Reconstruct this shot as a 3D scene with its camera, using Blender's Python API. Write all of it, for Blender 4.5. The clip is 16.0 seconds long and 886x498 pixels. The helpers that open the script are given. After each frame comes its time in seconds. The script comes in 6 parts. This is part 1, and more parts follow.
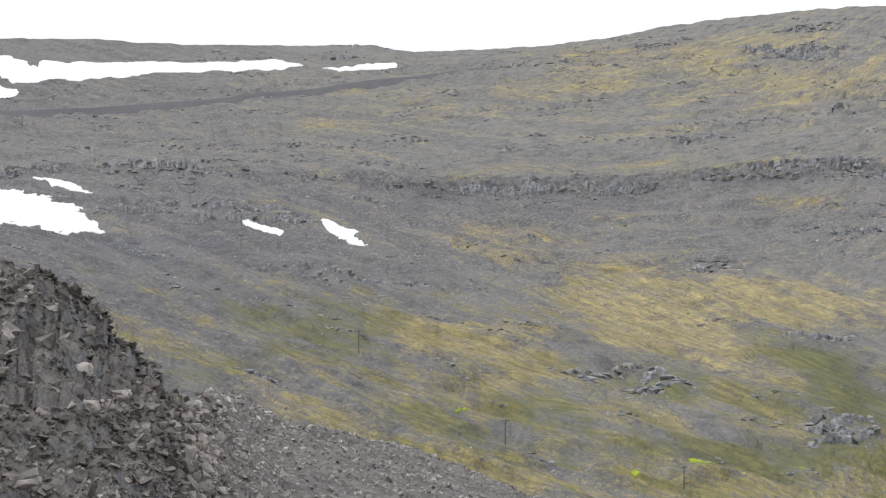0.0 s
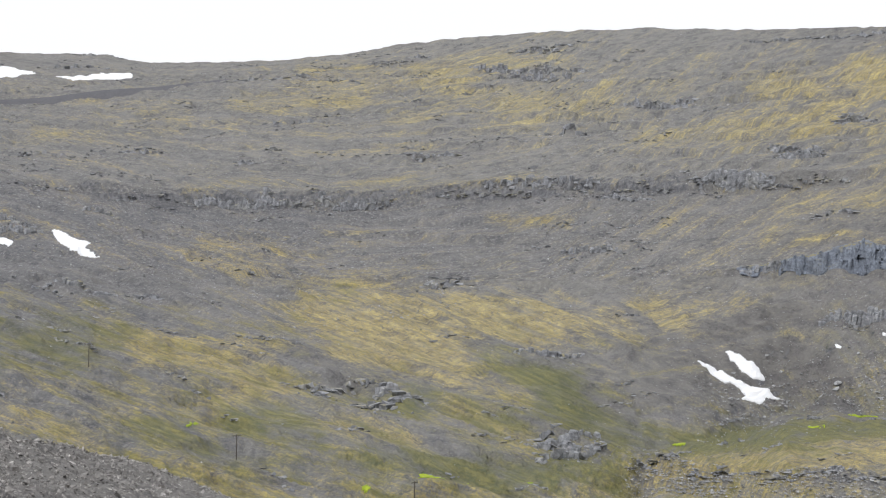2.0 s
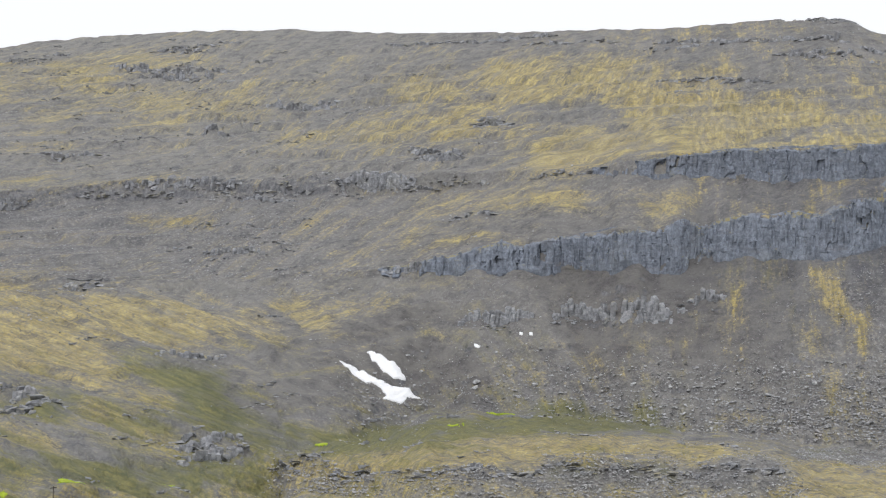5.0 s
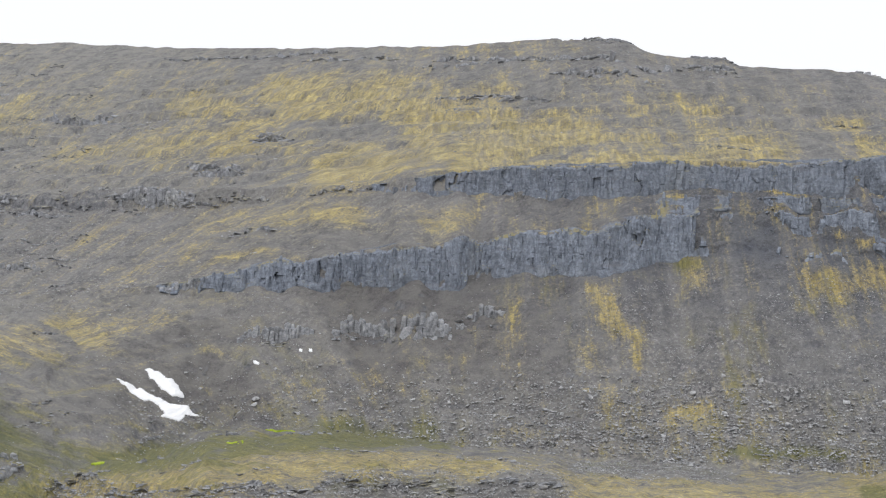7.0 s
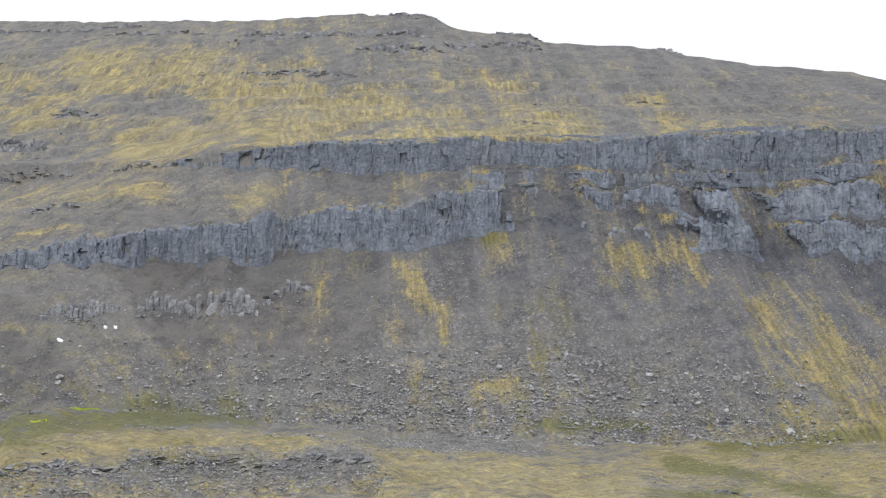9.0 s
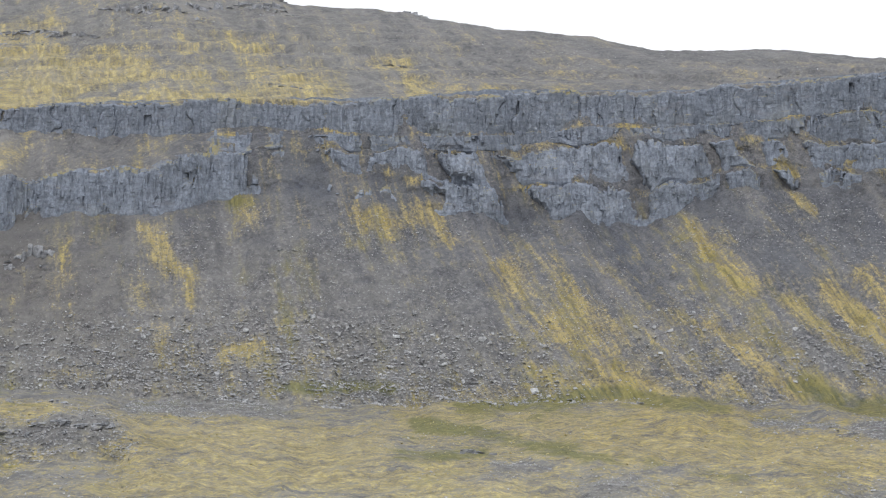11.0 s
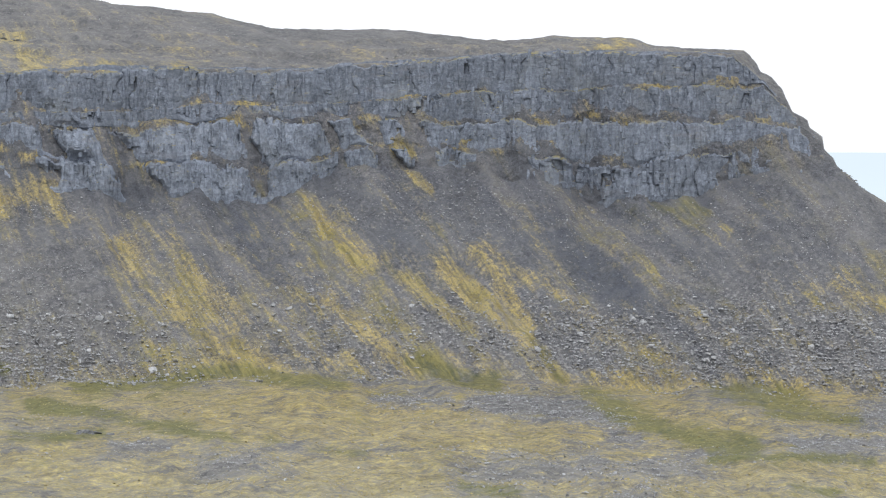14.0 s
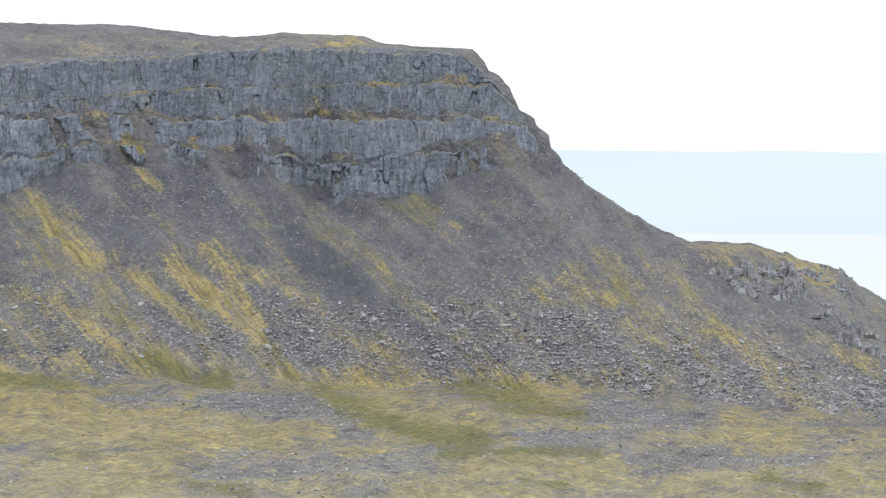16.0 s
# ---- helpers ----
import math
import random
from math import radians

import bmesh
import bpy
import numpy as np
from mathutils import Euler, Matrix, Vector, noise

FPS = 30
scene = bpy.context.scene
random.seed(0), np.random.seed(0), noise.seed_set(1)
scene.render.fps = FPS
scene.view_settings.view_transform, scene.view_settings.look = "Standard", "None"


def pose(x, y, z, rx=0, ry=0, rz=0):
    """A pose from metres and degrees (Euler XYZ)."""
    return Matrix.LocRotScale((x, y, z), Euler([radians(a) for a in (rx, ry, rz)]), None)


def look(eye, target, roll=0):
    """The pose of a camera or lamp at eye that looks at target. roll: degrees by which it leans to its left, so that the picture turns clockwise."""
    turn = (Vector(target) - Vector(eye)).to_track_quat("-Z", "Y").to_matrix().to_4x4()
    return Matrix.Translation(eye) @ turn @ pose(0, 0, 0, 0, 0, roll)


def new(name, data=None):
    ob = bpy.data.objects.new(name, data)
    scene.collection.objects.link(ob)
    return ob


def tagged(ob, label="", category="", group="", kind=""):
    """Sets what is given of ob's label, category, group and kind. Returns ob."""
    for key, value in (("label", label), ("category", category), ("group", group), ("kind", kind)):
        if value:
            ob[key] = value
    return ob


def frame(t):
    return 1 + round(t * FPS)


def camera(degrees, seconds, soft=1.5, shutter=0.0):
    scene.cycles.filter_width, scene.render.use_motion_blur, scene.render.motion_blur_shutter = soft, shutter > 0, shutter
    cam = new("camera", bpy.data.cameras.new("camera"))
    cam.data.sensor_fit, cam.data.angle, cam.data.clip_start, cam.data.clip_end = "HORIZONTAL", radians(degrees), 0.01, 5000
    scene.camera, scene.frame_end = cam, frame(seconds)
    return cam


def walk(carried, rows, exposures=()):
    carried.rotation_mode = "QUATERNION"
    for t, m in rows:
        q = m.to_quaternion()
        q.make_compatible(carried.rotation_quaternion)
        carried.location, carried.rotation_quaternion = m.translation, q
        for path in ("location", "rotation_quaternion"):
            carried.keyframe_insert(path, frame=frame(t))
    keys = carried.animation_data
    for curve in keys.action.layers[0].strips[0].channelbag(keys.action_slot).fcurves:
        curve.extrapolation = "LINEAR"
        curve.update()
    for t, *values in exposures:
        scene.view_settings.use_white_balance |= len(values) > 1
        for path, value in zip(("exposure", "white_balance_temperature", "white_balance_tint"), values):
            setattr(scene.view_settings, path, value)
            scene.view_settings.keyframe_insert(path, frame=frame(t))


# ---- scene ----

H = 190.0                       # height of the lookout over the fjord, metres
cam = camera(24.15, 16.0, soft=1.2)
ROWS = [
    (0.0, -0.000, -0.400, 0.000), (0.5, -1.541, -0.204, 0.628), (1.0, -3.627, -0.174, 0.812),
    (1.5, -5.376, -0.025, 0.799), (2.0, -7.332, 0.071, 0.878), (2.5, -8.561, 0.103, 0.925),
    (3.0, -9.864, 0.126, 0.965), (3.5, -11.482, 0.137, 0.961), (4.0, -13.491, 0.138, 0.953),
    (4.5, -15.413, 0.150, 0.893), (7.0, -23.280, 0.794, 0.834), (7.5, -24.636, 0.755, 0.805),
    (8.0, -25.919, 0.737, 0.765), (8.5, -26.533, 0.543, 0.650), (9.0, -28.629, 0.178, 0.597),
    (9.5, -30.402, -0.180, 0.523), (12.0, -39.050, -0.982, 0.378), (12.5, -40.585, -1.099, 0.373),
    (13.0, -41.956, -1.270, 0.397), (13.5, -43.235, -1.291, 0.475), (14.0, -46.159, -1.315, 0.577),
    (14.5, -48.234, -1.311, 0.634), (15.0, -50.113, -1.226, 0.605), (15.5, -51.744, -1.227, 0.551),
    (16.0, -53.604, -1.318, 0.562),
]
walk(cam, [(t, pose(0.05, 0.03, H, 0, 0, yaw) @ pose(0, 0, 0, 90 + pitch, 0, 0) @ pose(0, 0, 0, 0, 0, roll)) for t, yaw, pitch, roll in ROWS],
     [(0.0, -0.09, 6310, 9.0), (4.5, -0.12, 6290, 9.0), (8.5, -0.1, 6270, 9.0), (12.0, -0.01, 6180, 8.3), (16.0, 0.0, 6140, 8.2)])

# ---------------------------------------------------------------- light
world = bpy.data.worlds.new("overcast_sky")
scene.world = world
world.use_nodes = True
wn, wl = world.node_tree.nodes, world.node_tree.links
sky = wn.new("ShaderNodeTexSky")
sky.sky_type, sky.sun_disc, sky.sun_elevation, sky.sun_rotation = "NISHITA", False, radians(50), radians(225)
sky.dust_density = 4.0
dim = wn.new("ShaderNodeVectorMath")
dim.operation = "SCALE"
dim.inputs["Scale"].default_value = 0.1
wl.new(sky.outputs[0], dim.inputs[0])
cloud = wn.new("ShaderNodeMix")
cloud.data_type = "RGBA"
cloud.inputs[0].default_value = 0.9
wl.new(dim.outputs[0], cloud.inputs[6])
cloud.inputs[7].default_value = (1.19, 1.175, 1.18, 1)
wl.new(cloud.outputs[2], wn["Background"].inputs[0])
wn["Background"].inputs[1].default_value = 1.0
sun = new("sun", bpy.data.lights.new("sun", "SUN"))
sun.data.energy, sun.data.angle, sun.data.color = 1.1, radians(28), (1.0, 0.98, 0.96)
sun.matrix_world = look((0, 0, 0), (0.5, 0.5, -0.85))

# ---------------------------------------------------------------- materials
def shader(name, rough=0.9):
    m = bpy.data.materials.new(name)
    m.use_nodes = True
    n, l = m.node_tree.nodes, m.node_tree.links
    b = n["Principled BSDF"]
    b.inputs["Roughness"].default_value = rough
    b.inputs["Specular IOR Level"].default_value = 0.25
    return m, n, l, b


def nz(n, l, vec, scale, detail=6.0, rough=0.6, stretch=None, distort=0.0):
    t = n.new("ShaderNodeTexNoise")
    t.inputs["Scale"].default_value, t.inputs["Detail"].default_value = scale, detail
    t.inputs["Roughness"].default_value, t.inputs["Distortion"].default_value = rough, distort
    if stretch:
        s = n.new("ShaderNodeVectorMath")
        s.operation = "MULTIPLY"
        s.inputs[1].default_value = stretch
        l.new(vec, s.inputs[0])
        vec = s.outputs[0]
    l.new(vec, t.inputs["Vector"])
    return t.outputs[0]


def calc(n, l, op, a, b, c=None):
    m = n.new("ShaderNodeMath")
    m.operation = op
    for i, v in enumerate((a, b, c)):
        if v is None:
            continue
        if isinstance(v, (int, float)):
            m.inputs[i].default_value = v
        else:
            l.new(v, m.inputs[i])
    return m.outputs[0]


def span(n, l, v, lo, hi, to_lo=0.0, to_hi=1.0):
    m = n.new("ShaderNodeMapRange")
    m.interpolation_type = "SMOOTHSTEP"
    l.new(v, m.inputs[0])
    for i, x in enumerate((lo, hi, to_lo, to_hi)):
        m.inputs[i + 1].default_value = x
    return m.outputs[0]


def blend(n, l, f, a, b):
    m = n.new("ShaderNodeMix")
    m.data_type = "RGBA"
    for i, v in ((0, f), (6, a), (7, b)):
        if isinstance(v, (int, float)):
            m.inputs[i].default_value = v
        elif isinstance(v, tuple):
            m.inputs[i].default_value = (*v, 1)
        else:
            l.new(v, m.inputs[i])
    return m.outputs[2]


def attr(n, name):
    a = n.new("ShaderNodeAttribute")
    a.attribute_name = name
    return a


def relief(n, l, b, h, dist, strength=1.0):
    k = n.new("ShaderNodeBump")
    k.inputs["Strength"].default_value, k.inputs["Distance"].default_value = strength, dist
    l.new(h, k.inputs["Height"])
    l.new(k.outputs[0], b.inputs["Normal"])


def make_ground():
    """Fell side: rubble, fine scree and patches of yellow and green moss."""
    m, n, l, b = shader("fell_ground", 0.95)
    vec = n.new("ShaderNodeTexCoord").outputs["Object"]
    slope = attr(n, "slope_uv").outputs["Vector"]
    fine = nz(n, l, vec, 0.55, 5, 0.7)
    mid = nz(n, l, vec, 0.11, 6, 0.65)
    speck = nz(n, l, vec, 1.3, 3, 0.7)
    broad = nz(n, l, vec, 0.012, 4, 0.55)
    streak = nz(n, l, slope, 1.0, 5, 0.65, (0.11, 0.010, 1))
    rub = attr(n, "rubble").outputs["Fac"]
    # stones: cells of light and dark grey at random
    vor = n.new("ShaderNodeTexVoronoi")
    vor.inputs["Scale"].default_value = 0.6
    l.new(vec, vor.inputs["Vector"])
    stone = n.new("ShaderNodeRGBToBW")
    l.new(vor.outputs["Color"], stone.inputs[0])
    base = blend(n, l, span(n, l, broad, 0.3, 0.7), (0.12, 0.122, 0.135), (0.152, 0.152, 0.164))
    blotch = nz(n, l, vec, 0.022, 6, 0.65, (1, 1, 2.5))
    base = blend(n, l, calc(n, l, "MULTIPLY", span(n, l, blotch, 0.5, 0.66), 0.7), base, blend(n, l, attr(n, "tan").outputs["Fac"], (0.192, 0.197, 0.208), (0.26, 0.245, 0.225)))
    base = blend(n, l, calc(n, l, "MULTIPLY", span(n, l, blotch, 0.48, 0.34), 0.8), base, (0.096, 0.099, 0.112))
    thin = nz(n, l, vec, 0.05, 7, 0.7, (1, 1, 2.0))
    base = blend(n, l, calc(n, l, "MULTIPLY", span(n, l, thin, 0.5, 0.62), span(n, l, attr(n, "moss").outputs["Fac"], 0.15, 0.6, 0.08, 0.62)), base, (0.21, 0.197, 0.125))
    base = blend(n, l, calc(n, l, "MULTIPLY", span(n, l, mid, 0.45, 0.7), 0.7), base, (0.205, 0.203, 0.21))
    base = blend(n, l, calc(n, l, "MULTIPLY", span(n, l, mid, 0.45, 0.3), 0.6), base, (0.11, 0.108, 0.116))
    base = blend(n, l, calc(n, l, "MULTIPLY", span(n, l, streak, 0.47, 0.58), 0.9), base, (0.105, 0.107, 0.121))
    wide_streak = nz(n, l, slope, 1.0, 4, 0.6, (0.035, 0.006, 1))
    base = blend(n, l, calc(n, l, "MULTIPLY", span(n, l, wide_streak, 0.48, 0.58), 0.85), base, (0.186, 0.181, 0.188))
    spots = blend(n, l, span(n, l, stone.outputs[0], 0.25, 0.8), (0.1, 0.098, 0.104), (0.34, 0.33, 0.33))
    base = blend(n, l, calc(n, l, "MULTIPLY", rub, span(n, l, fine, 0.42, 0.6)), base, spots)
    dark = attr(n, "dark").outputs["Fac"]
    # dark ground, its blue cast pushed to stand in for distance haze
    base = blend(n, l, calc(n, l, "MULTIPLY", dark, span(n, l, wide_streak, 0.6, 0.44, 0.35, 1.0)), base, blend(n, l, span(n, l, attr(n, "tan").outputs["Fac"], 0.12, 0.4), (0.086, 0.094, 0.118), (0.106, 0.1, 0.104)))
    hsv = n.new("ShaderNodeHueSaturation")
    clump = span(n, l, nz(n, l, vec, 0.028, 5, 0.7, (1, 1, 2)), 0.42, 0.6, 0.25, 1.0)
    l.new(calc(n, l, "ADD", calc(n, l, "MULTIPLY", calc(n, l, "SUBTRACT", fine, 0.5), calc(n, l, "MULTIPLY", clump, 2.2)), calc(n, l, "ADD", calc(n, l, "MULTIPLY", calc(n, l, "SUBTRACT", speck, 0.5), 1.3), 1.0)), hsv.inputs["Value"])
    l.new(base, hsv.inputs["Color"])
    base = hsv.outputs[0]
    base = blend(n, l, calc(n, l, "MULTIPLY", attr(n, "brown").outputs["Fac"], span(n, l, mid, 0.3, 0.7, 0.95, 0.75)), base, blend(n, l, span(n, l, fine, 0.35, 0.65), (0.08, 0.073, 0.07), (0.175, 0.16, 0.15)))
    tan = attr(n, "tan").outputs["Fac"]
    base = blend(n, l, calc(n, l, "MULTIPLY", tan, span(n, l, mid, 0.3, 0.6, 0.2, 0.9)), base, (0.315, 0.306, 0.275))
    # bare rock where the ground steps down
    sep = n.new("ShaderNodeSeparateXYZ")
    l.new(n.new("ShaderNodeNewGeometry").outputs["Normal"], sep.inputs[0])
    crag = nz(n, l, vec, 0.35, 6, 0.7, (1, 1, 0.5))
    rock = blend(n, l, span(n, l, crag, 0.35, 0.65), (0.115, 0.117, 0.127), (0.24, 0.24, 0.25))
    base = blend(n, l, span(n, l, calc(n, l, "ADD", calc(n, l, "ADD", sep.outputs[2], calc(n, l, "MULTIPLY", crag, 0.3)), calc(n, l, "MULTIPLY", attr(n, "scree").outputs["Fac"], 9.0)), 0.84, 0.68), base, rock)
    # moss: cover decides how much of the noise is filled
    mix = calc(n, l, "ADD", calc(n, l, "MULTIPLY", mid, 0.55), calc(n, l, "MULTIPLY", nz(n, l, vec, 0.03, 5, 0.6, (1, 1, 2.0)), 0.45))
    mix = calc(n, l, "ADD", calc(n, l, "MULTIPLY", mix, 0.5), calc(n, l, "MULTIPLY", nz(n, l, slope, 1.0, 6, 0.65, (0.12, 0.018, 1)), 0.5))
    edge = calc(n, l, "ADD", calc(n, l, "ADD", calc(n, l, "MULTIPLY", calc(n, l, "SUBTRACT", mix, 0.5), 1.9), calc(n, l, "MULTIPLY", calc(n, l, "SUBTRACT", wide_streak, 0.5), 0.85)), calc(n, l, "SUBTRACT", calc(n, l, "MULTIPLY", attr(n, "moss").outputs["Fac"], 0.5), 0.25))
    edge = calc(n, l, "ADD", edge, calc(n, l, "ADD", calc(n, l, "MULTIPLY", calc(n, l, "SUBTRACT", fine, 0.5), 0.7), calc(n, l, "MULTIPLY", calc(n, l, "SUBTRACT", speck, 0.5), 0.5)))
    fibre = nz(n, l, slope, 1.0, 4, 0.65, (0.42, 0.05, 1))
    edge = calc(n, l, "ADD", edge, calc(n, l, "MULTIPLY", calc(n, l, "SUBTRACT", fibre, 0.5), 0.5))
    ym = span(n, l, edge, -0.2, 0.26)
    ym = calc(n, l, "MULTIPLY", ym, span(n, l, attr(n, "moss").outputs["Fac"], 0.01, 0.12))
    ym = calc(n, l, "MULTIPLY", ym, span(n, l, speck, 0.38, 0.55, 0.55, 1.0))
    ym = calc(n, l, "MULTIPLY", ym, span(n, l, fine, 0.32, 0.55, 0.3, 1.0))
    rill = span(n, l, nz(n, l, slope, 1.0, 5, 0.65, (0.17, 0.016, 1)), 0.36, 0.5, 0.42, 1.0)
    ym = calc(n, l, "MULTIPLY", ym, rill)
    yellow = blend(n, l, span(n, l, mid, 0.35, 0.65), (0.315, 0.242, 0.08), (0.555, 0.424, 0.118))
    yellow = blend(n, l, span(n, l, broad, 0.35, 0.65), yellow, (0.425, 0.337, 0.142))
    yellow = blend(n, l, calc(n, l, "MULTIPLY", tan, 0.8), yellow, blend(n, l, span(n, l, mid, 0.35, 0.65), (0.35, 0.315, 0.19), (0.53, 0.465, 0.25)))
    olive = span(n, l, nz(n, l, slope, 1.0, 6, 0.7, (0.06, 0.012, 1)), 0.48, 0.64, 0.0, 0.4)
    yellow = blend(n, l, olive, yellow, (0.235, 0.208, 0.085))
    tuft = n.new("ShaderNodeHueSaturation")
    l.new(span(n, l, fibre, 0.36, 0.64, 0.72, 1.2), tuft.inputs["Value"])
    l.new(yellow, tuft.inputs["Color"])
    yellow = tuft.outputs[0]
    base = blend(n, l, calc(n, l, "MULTIPLY", ym, 0.98), base, yellow)
    gedge = calc(n, l, "ADD", calc(n, l, "ADD", calc(n, l, "MULTIPLY", calc(n, l, "SUBTRACT", mix, 0.5), 1.9), calc(n, l, "MULTIPLY", calc(n, l, "SUBTRACT", wide_streak, 0.5), 0.85)), calc(n, l, "SUBTRACT", calc(n, l, "MULTIPLY", attr(n, "green").outputs["Fac"], 0.46), 0.23))
    gm = calc(n, l, "MULTIPLY", span(n, l, gedge, -0.2, 0.26), span(n, l, attr(n, "green").outputs["Fac"], 0.01, 0.12))
    green = blend(n, l, span(n, l, fibre, 0.36, 0.64), (0.105, 0.105, 0.042), (0.25, 0.222, 0.08))
    green = blend(n, l, tan, green, (0.12, 0.145, 0.06))
    base = blend(n, l, calc(n, l, "MULTIPLY", gm, 0.78), base, green)
    l.new(base, b.inputs["Base Color"])
    h = calc(n, l, "ADD", calc(n, l, "MULTIPLY", fine, calc(n, l, "MULTIPLY", clump, 0.7)), calc(n, l, "MULTIPLY", mid, 2.0))
    h = calc(n, l, "ADD", h, calc(n, l, "MULTIPLY", calc(n, l, "MULTIPLY", stone.outputs[0], rub), 0.5))
    relief(n, l, b, h, 1.6, 1.0)
    return m


def make_rock(name, lo, hi, lichen, moss_amount=0.0, spread=0.2, bump=0.5):
    """Basalt: grey, weathered, with moss lying on faces that look up."""
    m, n, l, b = shader(name, 0.85)
    vec = n.new("ShaderNodeTexCoord").outputs["Object"]
    geo = n.new("ShaderNodeNewGeometry")
    pos = geo.outputs["Position"]
    a = nz(n, l, pos, 0.7, 7, 0.72)
    c = nz(n, l, pos, 0.06, 4, 0.6)
    v = nz(n, l, pos, 0.6, 5, 0.7, (1, 1, 0.12))
    base = blend(n, l, span(n, l, a, 0.38, 0.62), lo, hi)
    base = blend(n, l, calc(n, l, "MULTIPLY", span(n, l, v, 0.5, 0.7), 0.35), base, tuple(x * 0.7 for x in lo))
    base = blend(n, l, calc(n, l, "MULTIPLY", span(n, l, c, 0.5, 0.75), 0.5), base, lichen)
    bed = nz(n, l, pos, 0.5, 4, 0.6, (0.12, 0.12, 1.0))
    base = blend(n, l, calc(n, l, "MULTIPLY", span(n, l, bed, 0.52, 0.62), 0.35), base, tuple(x * 0.8 for x in lo))
    if spread:
        info = n.new("ShaderNodeObjectInfo")
        r = calc(n, l, "ADD", calc(n, l, "MULTIPLY", info.outputs["Random"], 0.5), calc(n, l, "MULTIPLY", geo.outputs["Random Per Island"], 0.5))
        hsv = n.new("ShaderNodeHueSaturation")
        l.new(span(n, l, r, 0.2, 0.8, 1 - spread, 1 + spread), hsv.inputs["Value"])
        l.new(base, hsv.inputs["Color"])
        base = hsv.outputs[0]
    cells = n.new("ShaderNodeTexVoronoi")
    tall = n.new("ShaderNodeVectorMath")
    tall.operation = "MULTIPLY"
    tall.inputs[1].default_value = (0.4, 0.4, 0.16)
    l.new(pos, tall.inputs[0])
    l.new(tall.outputs[0], cells.inputs["Vector"])
    cells.inputs["Scale"].default_value = 1.0
    tone = n.new("ShaderNodeRGBToBW")
    l.new(cells.outputs["Color"], tone.inputs[0])
    faces = n.new("ShaderNodeHueSaturation")
    l.new(span(n, l, tone.outputs[0], 0.15, 0.85, 0.86, 1.16), faces.inputs["Value"])
    l.new(base, faces.inputs["Color"])
    base = faces.outputs[0]
    rust = nz(n, l, pos, 0.11, 5, 0.65, (0.35, 0.35, 1.6))
    base = blend(n, l, calc(n, l, "MULTIPLY", span(n, l, rust, 0.56, 0.7), 0.3), base, tuple(x * f for x, f in zip(hi, (0.86, 0.74, 0.66))))
    if moss_amount:
        sep = n.new("ShaderNodeSeparateXYZ")
        l.new(geo.outputs["Normal"], sep.inputs[0])
        up = calc(n, l, "MULTIPLY", span(n, l, sep.outputs[2], 0.5, 0.95), span(n, l, c, 0.45, 0.6))
        base = blend(n, l, calc(n, l, "MULTIPLY", up, moss_amount), base, (0.27, 0.225, 0.075))
    l.new(base, b.inputs["Base Color"])
    relief(n, l, b, calc(n, l, "ADD", calc(n, l, "MULTIPLY", a, 1.6), calc(n, l, "MULTIPLY", v, 1.0)), bump, 0.9)
    return m


def make_plain(name, lo, hi, scale, rough=0.8, bump=0.05):
    m, n, l, b = shader(name, rough)
    vec = n.new("ShaderNodeTexCoord").outputs["Object"]
    a = nz(n, l, vec, scale, 5, 0.6)
    big = nz(n, l, vec, scale * 0.1, 3, 0.5)
    f = calc(n, l, "ADD", calc(n, l, "MULTIPLY", a, 0.6), calc(n, l, "MULTIPLY", big, 0.4))
    l.new(blend(n, l, span(n, l, f, 0.35, 0.65), lo, hi), b.inputs["Base Color"])
    relief(n, l, b, a, bump)
    return m


def make_haze_glow(name, color, strength):
    """Fjord and distance beyond it as glowing surfaces, bright haze put into the colour."""
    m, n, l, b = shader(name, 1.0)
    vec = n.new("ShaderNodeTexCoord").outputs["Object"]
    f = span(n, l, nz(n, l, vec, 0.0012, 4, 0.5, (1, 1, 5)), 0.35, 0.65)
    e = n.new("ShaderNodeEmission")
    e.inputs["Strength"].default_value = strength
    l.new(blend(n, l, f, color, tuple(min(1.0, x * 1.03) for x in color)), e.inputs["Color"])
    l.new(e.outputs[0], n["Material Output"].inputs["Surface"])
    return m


GROUND = make_ground()
# cliff grey is tinted bluer to paint in the haze of distance
CLIFF = make_rock("basalt_cliff", (0.158, 0.178, 0.22), (0.25, 0.277, 0.326), (0.265, 0.283, 0.305), 0.75, 0.12, 0.25)
RUBBLE = make_rock("basalt_rubble", (0.28, 0.285, 0.297), (0.48, 0.48, 0.485), (0.45, 0.435, 0.405), 0.0, 0.1, 0.08)
OUTCROP = make_rock("dark_basalt_ledge", (0.21, 0.217, 0.235), (0.34, 0.345, 0.36), (0.36, 0.35, 0.31), 0.5, 0.15, 0.2)
NEAR_ROCK = make_rock("brown_basalt", (0.135, 0.122, 0.114), (0.335, 0.308, 0.284), (0.4, 0.375, 0.34), 0.0, 0.5, 0.2)
NEAR_SCREE = make_rock("grey_brown_scree", (0.27, 0.255, 0.243), (0.52, 0.497, 0.475), (0.5, 0.47, 0.43), 0.0, 0.4, 0.1)
SNOW = make_plain("old_snow", (0.86, 0.87, 0.89), (0.93, 0.93, 0.94), 0.8, 0.6, 0.1)
GRAVEL = make_plain("road_gravel", (0.115, 0.114, 0.125), (0.145, 0.143, 0.152), 0.6, 0.9, 0.1)
VERGE = make_plain("road_top", (0.16, 0.155, 0.15), (0.21, 0.2, 0.19), 0.5, 0.9, 0.05)
TIMBER = make_plain("weathered_pole_timber", (0.07, 0.06, 0.052), (0.11, 0.095, 0.08), 3.0, 0.8, 0.01)
